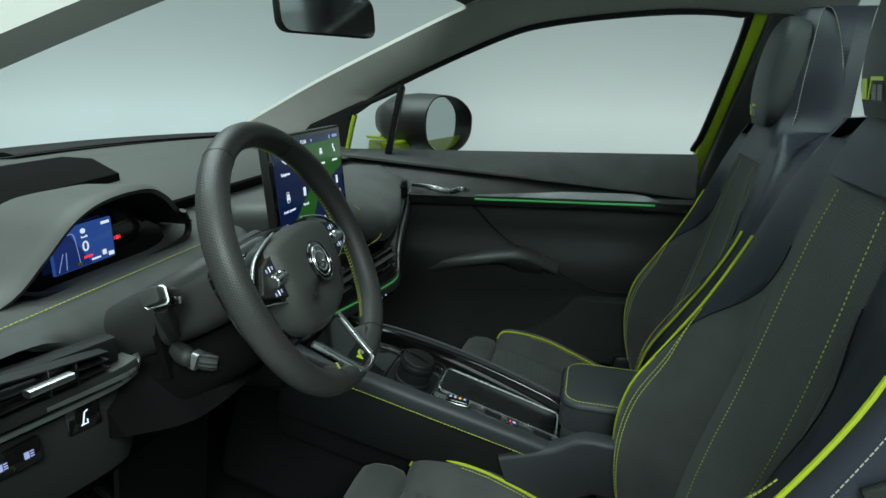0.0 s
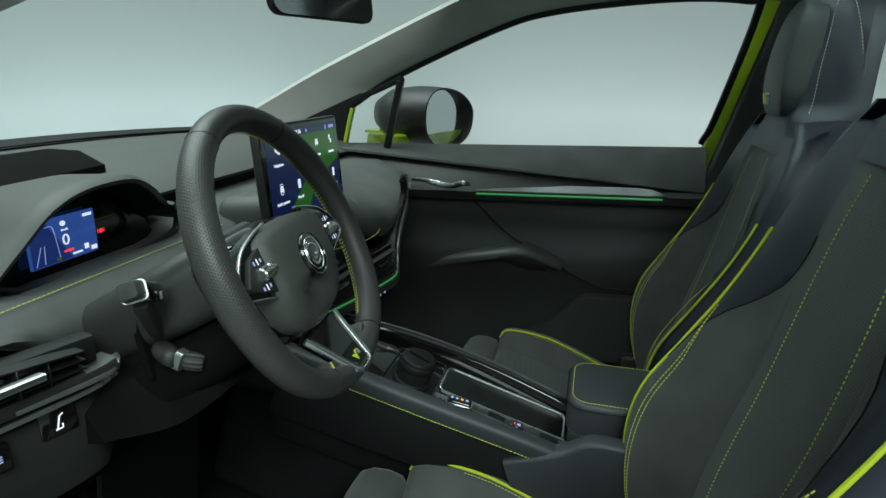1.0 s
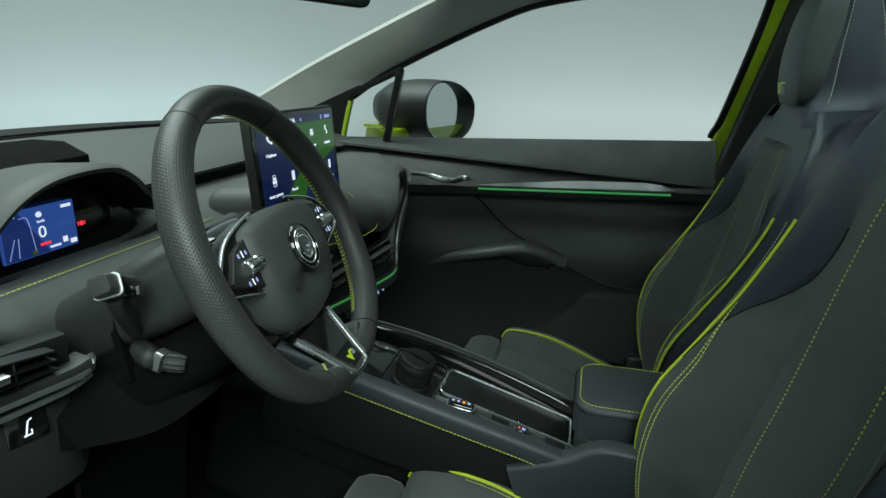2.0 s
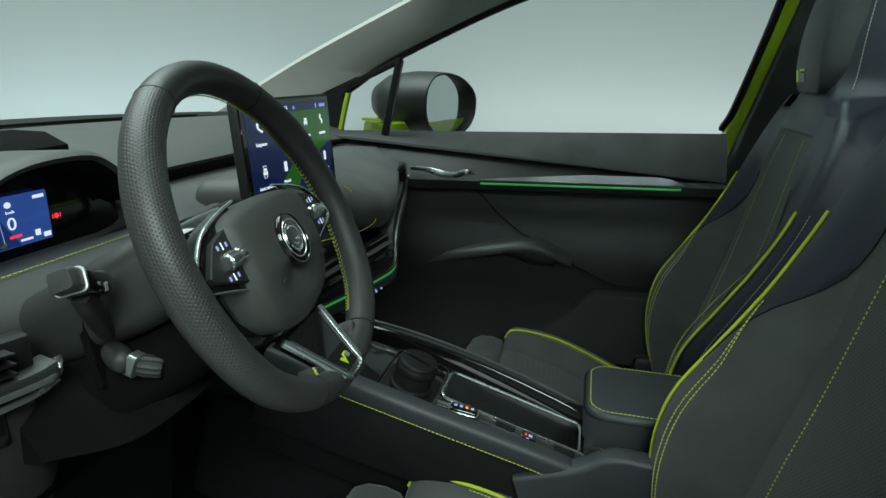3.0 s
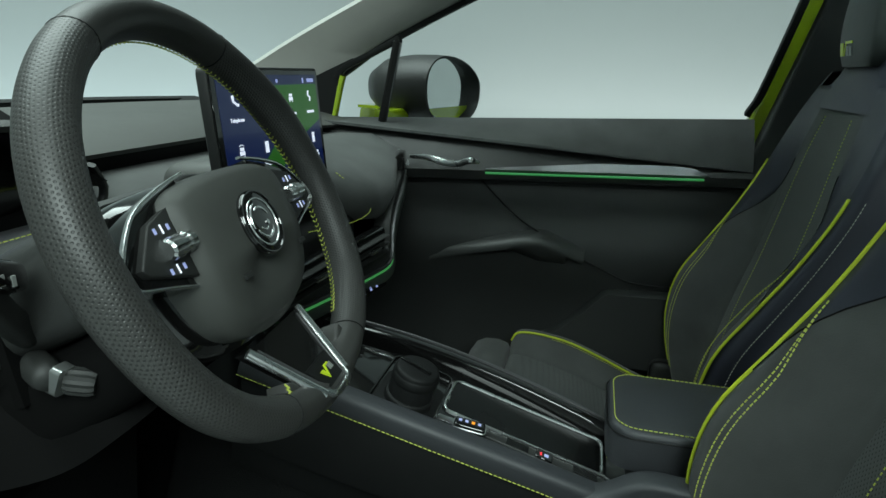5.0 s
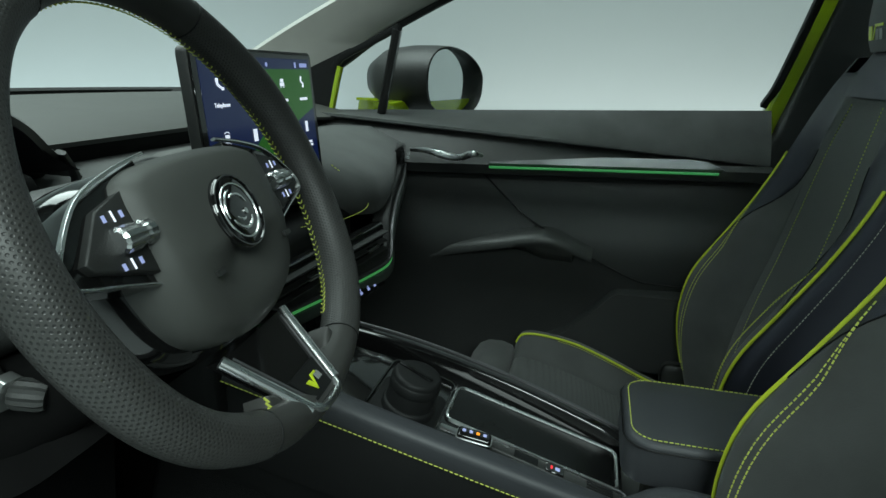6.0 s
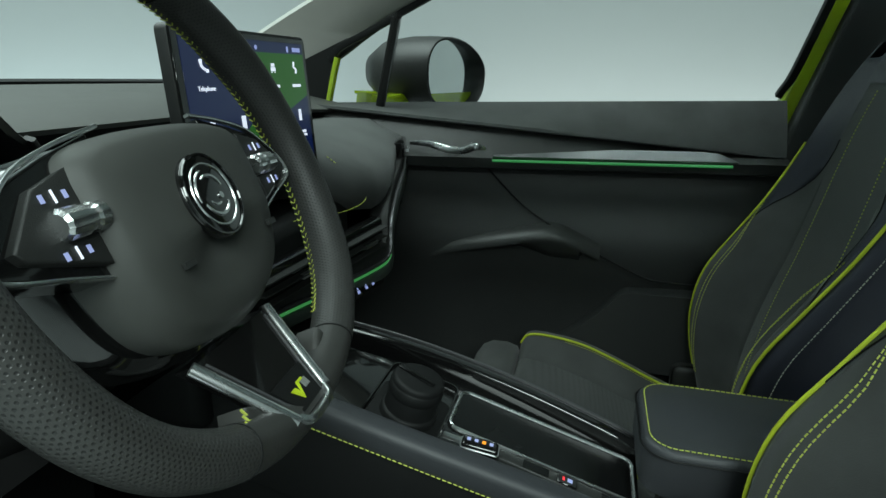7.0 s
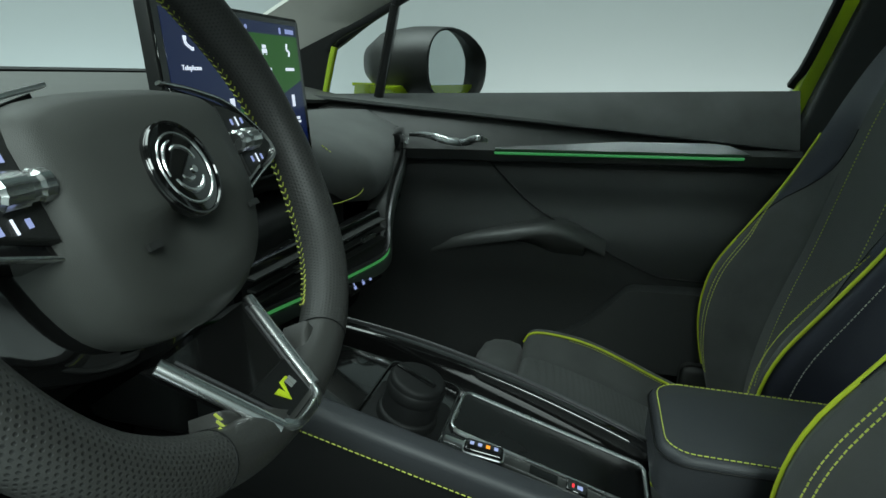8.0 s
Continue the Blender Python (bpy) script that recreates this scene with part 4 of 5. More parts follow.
    for a0, a1, r, th in ((200, 330, 0.0135, 0.0016), (20, 120, 0.0125, 0.0014), (100, 190, 0.0165, 0.0012), (210, 300, 0.007, 0.0013)):
        part("emblem_blade", moved(sweep([(r * math.cos(radians(lerp(a0, a1, k / 9))), r * math.sin(radians(lerp(a0, a1, k / 9))), 0) for k in range(10)], circle(th, 6, th * 0.8), scales=[0.3 + 0.7 * math.sin(math.pi * (0.1 + 0.8 * k / 9)) for k in range(10)]), m), CHROME, e)
    part("emblem_eye", moved(disc(0.0022, 0.001, 14), m @ pose(0.006, -0.002, 0)), CHROME, e)
    part("hub", moved(disc(0.07, 0.05, 32, 0.01), pose(0, -0.02, -0.075)), DARK, w)
    DROP = pose(-0.004, -0.001, 0.004) @ Matrix.Diagonal((0.90, 0.98, 1, 1))
    for s in (-1, 1):
        o = [(0.06, 0.045), (0.10, 0.036), (0.135, 0.025), (0.168, -0.006), (0.163, -0.016), (0.09, -0.036), (0.06, -0.03)]
        sp = part("spoke", moved(slab([(s * a, b) for a, b in (o if s > 0 else o[::-1])], -0.026, -0.004, 0.002), DROP), GLOSS, w, "gloss black spoke")
        part("spoke_trim", moved(sweep(spline([(s * a, b, -0.0035) for a, b in ((0.05, 0.048), (0.09, 0.041), (0.128, 0.029), (0.158, 0.004), (0.165, -0.010), (0.158, -0.0175), (0.125, -0.026), (0.088, -0.0365))], 36), rounded(-0.0012, 0.0012, -0.003, 0.0014, 0.0008, 3)), DROP), CHROME, sp, "chrome spoke trim")
        pod = part("key_pod", moved(slab([(s * a, b) for a, b in (((0.094, 0.028), (0.125, 0.020), (0.152, -0.006), (0.148, -0.012), (0.098, -0.027)) if s > 0 else ((0.098, -0.027), (0.148, -0.012), (0.152, -0.006), (0.125, 0.020), (0.094, 0.028)))], -0.008, 0.002, 0.002), DROP), PLASTIC, sp)
        for yy, dx in ((0.014, 0.0), (-0.0155, 0.004)):
            for j in (0.106, 0.122):
                part("key_mark", moved(box(s * (j + dx) - 0.0013, s * (j + dx) + 0.0013, yy - 0.0022, yy + 0.0022, 0.0021, 0.0027, 0), DROP), ICON_BLUE, pod)
            part("key_mark", moved(box(s * (0.114 + dx) - 0.0005, s * (0.114 + dx) + 0.0005, yy - 0.0035, yy + 0.0035, 0.0021, 0.0029, 0), DROP), WHITE_GLOW, pod)
        # knurled roller, its axle across the spoke
        n = 28
        rings = [[V(s * (0.092 + h), -0.001 + (r + (0.0005 if k % 2 else 0)) * math.cos(2 * math.pi * k / n), 0.004 + (r + (0.0005 if k % 2 else 0)) * math.sin(2 * math.pi * k / n)) for k in range(n)] for h, r in ((0, 0.006), (0.002, 0.0078), (0.008, 0.0078), (0.010, 0.0066), (0.014, 0.0066), (0.016, 0.0080), (0.030, 0.0080), (0.032, 0.0062))]
        part("roller", moved(loft(rings), DROP), CHROME, sp, "knurled chrome thumb roller", smooth=25)
    # lower spoke rises to the rim's foot
    top, foot = (-0.102, -0.017), (-0.169, 0.016)

    def sp_pt(f, u, h=0):
        return V(u + lerp(-0.010, -0.012, f), lerp(top[0], foot[0], f), lerp(top[1], foot[1], f) + h)
    wide = lambda f: lerp(0.048, 0.021, f)
    ls = part("lower_spoke", loft([[sp_pt(f, -wide(f), -0.012), sp_pt(f, wide(f), -0.012), sp_pt(f, wide(f)), sp_pt(f, wide(f) * 0.95, 0.002), sp_pt(f, -wide(f) * 0.95, 0.002), sp_pt(f, -wide(f))] for f in (0, 0.25, 0.5, 0.75, 1.0)]), GLOSS, w, "gloss black lower spoke")
    for s in (-1, 1):
        part("spoke_trim", sweep([sp_pt(f, s * (wide(f) + 0.002), 0.002) for f in (0, 0.25, 0.5, 0.75, 0.95)], circle(0.0048, 12, 0.0042), (0, 0, 1)), CHROME, ls, "bright chrome spoke edge")
        part("spoke_trim", sweep([sp_pt(f, s * (wide(f) - 0.0065), 0.003) for f in (0.05, 0.5, 0.95)], rounded(-0.001, 0.001, -0.001, 0.001, 0.0005, 3), (0, 0, 1)), SATIN, ls)
    part("spoke_trim", sweep(spline([sp_pt(0.94, -0.022, 0.002), sp_pt(1.02, -0.016, 0.003), sp_pt(1.04, 0, 0.003), sp_pt(1.02, 0.016, 0.003), sp_pt(0.94, 0.022, 0.002)], 16), rounded(-0.003, 0.003, -0.002, 0.003, 0.001, 3), (0, 0, 1)), CHROME, ls)
    plate = part("badge_plate", loft([[sp_pt(f, u, h) for f, u in ((0.60, -0.022), (0.60, 0.022), (0.93, 0.015), (0.93, -0.015))] for h in (0.002, 0.0045)]), DARK, ls, "black badge plate")
    def plaque(pts):
        return loft([[sp_pt(f, u, h) for f, u in pts] for h in (0.0045, 0.0055)])
    part("badge_flash", merged(plaque(((0.73, -0.010), (0.73, -0.004), (0.82, -0.002), (0.86, -0.004))), plaque(((0.86, -0.004), (0.82, -0.002), (0.74, 0.002), (0.72, 0.003), (0.72, 0.009), (0.70, 0.009), (0.70, 0.001)))), LIME_GLOSS, plate, "lime flash")
    part("badge_bars", merged(*[loft([[sp_pt(f, u, h) for f, u in ((0.72, a), (0.72, a + 0.003), (0.80, a + 0.003), (0.80, a))] for h in (0.0045, 0.0052)]) for a in (0.005, 0.009)]), GREY_BADGE, plate)
    part("lower_cover", loft([[V(a * s, -0.02 + (b + 0.02) * s, z) for a, b in out[28:] + out[:28]] for s, z in ((1.06, -0.075), (1.09, -0.05), (1.06, -0.034), (0.98, -0.026))]), GLOSS, w, "gloss black hub surround")


steering_wheel()


def steering_column():
    c = thing("steering_column", "dark grey steering column shroud with control stalks", "steering column", m=WHEEL)
    def ring(w, a, lo, hi):
        return [V(x, y, w) for x, y in rounded(-a, a, lo, hi, 0.03, 6)]
    part("upper_shroud", loft([ring(-0.075, 0.078, -0.03, 0.05), ring(-0.085, 0.085, -0.035, 0.055), ring(-0.16, 0.088, -0.04, 0.050), ring(-0.30, 0.085, -0.04, 0.04)]), PLASTIC, c, "grey upper column shroud")
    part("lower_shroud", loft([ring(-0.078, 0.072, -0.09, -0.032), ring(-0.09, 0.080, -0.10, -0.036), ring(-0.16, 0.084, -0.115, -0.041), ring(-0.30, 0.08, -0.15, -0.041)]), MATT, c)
    inv = WHEEL.inverted()

    def loc(*p):
        return inv @ V(*p)
    # upper stalk: a round socket, a bent stem and a blocky head with a pale cap
    part("stalk_socket", sweep([loc(*p) for p in ((-0.205, -0.425, 0.896), (-0.19, -0.438, 0.899), (-0.183, -0.444, 0.900))], circle(0.026, 20, 0.029), scales=[1, 1, 0.86]), MATT, c, "black stalk socket")
    part("stalk_ball", sweep([loc(*p) for p in ((-0.19, -0.438, 0.899), (-0.180, -0.446, 0.900), (-0.172, -0.453, 0.901), (-0.168, -0.457, 0.9015))], circle(0.020, 20, 0.022), scales=[1, 0.95, 0.7, 0.2]), ARMREST, c, "grey ball of the stalk", smooth=80)
    st = part("stalk", sweep([loc(*p) for p in spline([(-0.175, -0.452, 0.895), (-0.158, -0.475, 0.912), (-0.140, -0.505, 0.945), (-0.133, -0.518, 0.965)], 14)], rounded(-0.012, 0.012, -0.008, 0.008, 0.005, 4)), PLASTIC, c, "black indicator stalk")
    part("stalk_head", sweep([loc(*p) for p in ((-0.129, -0.530, 0.979), (-0.130, -0.525, 0.976), (-0.134, -0.502, 0.966), (-0.136, -0.494, 0.962), (-0.137, -0.491, 0.960))], rounded(-0.011, 0.011, -0.013, 0.013, 0.005, 4), scales=[0.9, 1, 1, 0.95, 0.8]), GLOSS, st, "black stalk head")
    part("stalk_cap", sweep([loc(*p) for p in ((-0.124, -0.546, 0.986), (-0.1245, -0.543, 0.985), (-0.128, -0.533, 0.980))], rounded(-0.0105, 0.0105, -0.0125, 0.0125, 0.005, 4), scales=[0.82, 0.95, 1]), ARMREST, st, "grey end cap")
    part("stalk_ring", sweep([loc(*p) for p in ((-0.1275, -0.5335, 0.9805), (-0.1285, -0.531, 0.979))], rounded(-0.0118, 0.0118, -0.0138, 0.0138, 0.005, 4)), BRIGHT_TRIM, st, "chrome ring")
    part("stalk_marks", merged(*[box(-0.1195, -0.1180, -0.522 + 0.008 * k, -0.519 + 0.008 * k, 0.969 - 0.003 * k, 0.977 - 0.003 * k, 0) for k in range(3)]), GREY_BADGE, st).data.transform(inv)
    # lower stalk: ball, chrome collar and ribbed dial
    st = part("stalk", sweep([loc(*p) for p in ((-0.165, -0.462, 0.876), (-0.150, -0.472, 0.877), (-0.138, -0.478, 0.8765), (-0.130, -0.482, 0.876))], circle(0.0125, 18), scales=[0.9, 1.05, 1.0, 0.8]), PLASTIC, c, "black lower stalk", smooth=80)
    n = 24
    part("stalk_collar", sweep([loc(*p) for p in ((-0.133, -0.474, 0.874), (-0.124, -0.474, 0.871))], rounded(-0.009, 0.009, -0.012, 0.012, 0.004, 4)), BRIGHT_TRIM, st, "chrome collar")
    part("stalk_dial", sweep([loc(*p) for p in ((-0.126, -0.472, 0.871), (-0.122, -0.470, 0.870), (-0.110, -0.464, 0.867), (-0.106, -0.462, 0.866))], [((0.0105 + 0.0012 * (k % 2)) * math.cos(2 * math.pi * k / n), (0.0105 + 0.0012 * (k % 2)) * math.sin(2 * math.pi * k / n)) for k in range(n)], scales=[0.85, 1, 1, 0.85]), PLASTIC, st, "ribbed dial end", smooth=20)
    part("stalk_panel", sheet([[loc(-0.20 + 0.02 * f, lerp(-0.475, -0.40, g), lerp(0.955, 0.838, f)) for g in (0, 1)] for f in (0, 0.5, 1)], 0.01), MATT, c)


steering_column()


def pedals():
    p = thing("brake_pedal", "brushed steel pedal in the driver footwell", "pedal")
    part("pad", sheet([[V(-0.47 - 0.07 * f, -0.36 + a, 0.50 + 0.05 * f) for a in (-0.04, 0.0, 0.04)] for f in (-1, 0, 1)], 0.012), CHROME, p, "brushed steel pad")
    for a in (-0.025, 0, 0.025):
        part("rubber_rib", sweep([(-0.405, -0.36 + a, 0.455), (-0.535, -0.36 + a, 0.555)], rounded(-0.005, 0.005, -0.004, 0.006, 0.002, 3)), DARK, p)
    part("arm", sweep(spline([(-0.50, -0.36, 0.52), (-0.60, -0.36, 0.60), (-0.65, -0.36, 0.72)], 8), rounded(-0.008, 0.008, -0.015, 0.015, 0.004, 3), (0, 1, 0)), DARK, p)


pedals()


# ---- centre console ----
def console():
    c = thing("center_console", "black centre console with open tray and padded edge", "car console", m=pose(0, -0.045, 0.685, 0, 16.5, 0))
    part("body", loft([[V(x, y, z) for y, z in ((-a - 0.005, -0.10), (-a, -0.014), (b, -0.014), (b - 0.005, -0.20), (-a + 0.02, -0.20))] for x, a, b in ((-0.17, 0.118, 0.03), (-0.02, 0.108, 0.06), (0.1, 0.10, 0.088), (0.345, 0.074, 0.066))]), DARK, c)
    pad = spline([(-0.17, -0.128, 0.004), (0.1, -0.108, 0.002), (0.25, -0.092, -0.002), (0.335, -0.080, -0.008), (0.352, -0.068, -0.014)], 24)
    part("side_pad", sweep(pad, rounded(-0.017, 0.017, -0.022, 0.014, 0.011, 5), scales=[1] * 21 + [0.95, 0.8, 0.45]), LEATHER, c, "padded leather console edge")
    part("pad_stitching", stitches([p + V(0, -0.0165, -0.016) for p in pad[:-1]], 0.0045, 0.002, 0.0008), THREAD, c, "yellow-green stitch line")
    part("side_panel", sweep(spline([(-0.17, -0.125, -0.075), (0.1, -0.105, -0.070), (0.345, -0.075, -0.065)], 12), rounded(-0.012, 0.012, -0.055, 0.055, 0.008, 3)), DARK, c)
    part("foot_panel", box(-0.30, 0.35, -0.06, 0.06, -0.42, -0.10, 0.03, 3), CARPET, c)
    part("passenger_rail", sweep(spline([(-0.17, 0.092, -0.028), (0.0, 0.094, -0.006), (0.15, 0.086, 0.004), (0.28, 0.074, 0.004), (0.347, 0.066, 0.0)], 24), rounded(-0.012, 0.014, -0.03, 0.012, 0.005, 4)), GLOSS, c, "piano black console rail")
    part("rail_edge", sweep(spline([(-0.17, 0.101, -0.015), (0.0, 0.103, 0.007), (0.15, 0.094, 0.017), (0.28, 0.082, 0.017), (0.347, 0.074, 0.013)], 24), rounded(-0.002, 0.002, -0.002, 0.002, 0.001, 3)), SATIN, c)
    part("top_plate", slab([(-0.17, -0.115), (0.34, -0.065), (0.34, 0.055), (0.06, 0.085), (-0.02, 0.05), (-0.17, 0.02)], -0.02, -0.008, 0.002), GLOSS, c, "piano black console top")
    # open tray: frame round a flat sheet, its shaded depth put into the black
    o = rounded(0.098, 0.335, -0.038, 0.048, 0.012, 5)
    part("tray_frame", tube([(a, b, -0.006) for a, b in o], 0.0028, 8, closed=True), CHROME, c, "chrome tray frame")
    part("tray", slab(rounded(0.100, 0.333, -0.036, 0.046, 0.012, 5), -0.0078, -0.0062), BLACKHOLE, c, "flat black sheet for the shaded tray depth")
    part("knob_plate", slab(rounded(0.0, 0.092, -0.100, 0.002, 0.012, 5), -0.010, -0.003, 0.003), DARK, c)
    part("plate_trim", tube([(a, b, -0.006) for a, b in rounded(-0.004, 0.092, -0.10, 0.05, 0.012, 5)], 0.0015, 6, closed=True), GLOSS, c)
    # key strip beside the tray
    part("key_strip", slab(rounded(0.165, 0.338, -0.064, -0.045, 0.004, 4), -0.010, -0.001, 0.002), PLASTIC, c)
    part("strip_trim", sweep([(0.145, -0.0435, 0.0), (0.25, -0.0425, 0.0), (0.337, -0.0415, 0.0)], rounded(-0.0016, 0.0016, -0.003, 0.001, 0.0008, 3)), CHROME, c, "chrome strip")
    part("strip_trim", sweep(spline([(0.337, -0.0415, -0.001), (0.343, -0.046, -0.001), (0.343, -0.060, -0.001), (0.336, -0.066, -0.001)], 12), rounded(-0.0016, 0.0016, -0.003, 0.001, 0.0008, 3)), CHROME, c, "chrome strip")
    sel = part("gear_selector", moved(box(-0.022, 0.022, -0.010, 0.010, -0.004, 0.010, 0.004, 3), pose(0.142, -0.066, 0.0, 0, -6, 4)), GLOSS, c, "black rocker gear selector")
    part("selector_trim", moved(tube([(a, b, 0.004) for a, b in rounded(-0.0225, 0.0225, -0.0105, 0.0105, 0.004, 4)], 0.001, 6, closed=True), pose(0.142, -0.066, 0.0, 0, -6, 4)), CHROME, sel)
    for k, dx in enumerate((-0.014, -0.005, 0.004, 0.013)):
        part("selector_mark", moved(box(dx - 0.0022, dx + 0.0022, -0.002, 0.003, 0.0101, 0.0107, 0), pose(0.142, -0.066, 0.0, 0, -6, 4)), AMBER_GLOW if k == 2 else ICON_BLUE, sel)
    part("selector_lever", moved(box(-0.012, 0.012, -0.004, 0.004, 0, 0.006, 0.002), pose(0.108, -0.064, -0.004, 0, 0, 4)), CHROME, c)
    part("park_key", box(0.238, 0.262, -0.063, -0.047, -0.002, 0.0015, 0.001, 1), GLOSS, c, "black parking brake key")
    part("park_mark", box(0.244, 0.2465, -0.058, -0.052, 0.0015, 0.002, 0), RED_GLOW, c)
    part("park_mark", box(0.250, 0.256, -0.058, -0.052, 0.0015, 0.002, 0), ICON_BLUE, c)
    # flat black sheet that paints the shade of a small hollow
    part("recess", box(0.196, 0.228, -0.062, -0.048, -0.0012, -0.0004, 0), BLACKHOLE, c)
    for k in range(3):
        part("key_rib", box(0.292, 0.326, -0.0615 + 0.005 * k, -0.0590 + 0.005 * k, -0.001, 0.0012, 0.0005, 1), DARK, c)
    part("rear_fillet", sweep(spline([(0.25, -0.092, -0.05), (0.33, -0.088, 0.005), (0.37, -0.087, 0.045), (0.43, -0.087, 0.062), (0.55, -0.087, 0.098)], 24), rounded(-0.018, 0.018, -0.10, 0.008, 0.008, 4)), LEATHER, c, "leather-wrapped console flank")

    k = thing("drive_mode_dial", "black ribbed dial with a slotted top on the console", "dial", m=c.matrix_world @ pose(0.047, -0.052, -0.004, 0, 0, 0))
    part("collar", disc(0.0355, 0.012, 40, 0.004), DARK, k)
    part("knob", moved(disc(0.0318, 0.046, 44, 0.005), pose(0, 0, 0.008)), DARK, k, "matt black knob")
    part("knob_band", loft([[V(r * math.cos(2 * math.pi * i / 44), r * math.sin(2 * math.pi * i / 44), z) for i in range(44)] for r, z in ((0.0318, 0.032), (0.0332, 0.034), (0.0332, 0.044), (0.0318, 0.046))], caps=False), DARK, k)
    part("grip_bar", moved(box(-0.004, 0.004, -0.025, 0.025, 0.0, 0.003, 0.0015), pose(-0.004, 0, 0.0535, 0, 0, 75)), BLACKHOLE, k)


# near-black that carries the shade of the flat tray and hollow, also the dial's bar
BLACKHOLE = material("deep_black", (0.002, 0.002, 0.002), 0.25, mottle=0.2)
console()


def armrest():
    a = thing("armrest", "dark grey leather centre armrest with yellow-green stitching", "armrest")
    out = rounded(0.322, 0.72, -0.080, 0.090, 0.035, 7)
    part("lid", slab(out, 0.600, 0.660, 0.010), LEATHER, a, "padded leather lid")
    inset = rounded(0.330, 0.74, -0.072, 0.082, 0.030, 7)
    part("stitching", stitches([(x, y, 0.6606) for x, y in inset[7:21]] + [(0.71, -0.072, 0.6606)], 0.0045, 0.002, 0.0008), THREAD, a, "yellow-green stitch line")
    part("stitching", stitches([(0.36, 0.082, 0.6606), (0.71, 0.082, 0.6606)], 0.0045, 0.002, 0.0008), THREAD, a, "yellow-green stitch line")
    part("seam", tube([(x, y, 0.6502) for x, y in rounded(0.3205, 0.7215, -0.0815, 0.0915, 0.0365, 7)], 0.0012, 5, closed=True), DARK, a)
    part("neck", box(0.365, 0.72, -0.06, 0.085, 0.35, 0.62, 0.02, 3), PLASTIC, a)


armrest()


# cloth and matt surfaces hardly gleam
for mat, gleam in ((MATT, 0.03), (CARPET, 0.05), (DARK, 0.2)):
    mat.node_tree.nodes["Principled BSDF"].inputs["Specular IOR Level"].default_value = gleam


# ---- seats ----
BACK = [  # height, centre x, half width, bolster lead, depth
    (0.40, 0.500, 0.205, 0.03, 0.09), (0.50, 0.497, 0.220, 0.055, 0.095), (0.58, 0.502, 0.232, 0.080, 0.10), (0.66, 0.515, 0.238, 0.098, 0.10), (0.74, 0.534, 0.239, 0.100, 0.10),
    (0.82, 0.556, 0.238, 0.075, 0.10), (0.90, 0.574, 0.238, 0.045, 0.10), (0.98, 0.590, 0.238, 0.022, 0.11), (1.05, 0.604, 0.230, 0.010, 0.11),
    (1.105, 0.617, 0.214, 0.004, 0.12), (1.15, 0.628, 0.188, 0.0, 0.12), (1.185, 0.638, 0.152, 0.0, 0.12), (1.22, 0.650, 0.130, 0.0, 0.115), (1.29, 0.655, 0.118, 0.0, 0.10), (1.35, 0.662, 0.104, 0.0, 0.08), (1.395, 0.668, 0.088, 0.0, 0.06), (1.420, 0.676, 0.072, 0.0, 0.04), (1.428, 0.684, 0.06, 0.0, 0.02)]
SIDE = [(0.0, 0.004), (0.25, 0.002), (0.48, 0.0), (0.56, -0.10), (0.66, -0.45), (0.77, -0.85), (0.86, -1.0), (0.93, -0.97), (0.985, -0.80), (1.0, -0.55)]


def back_columns(n=70):
    return [(z, x, w, b, d) for (z, x, w), (_, b, d) in zip(spline([r[:3] for r in BACK], n), spline([(r[0], r[3], r[4]) for r in BACK], n))]


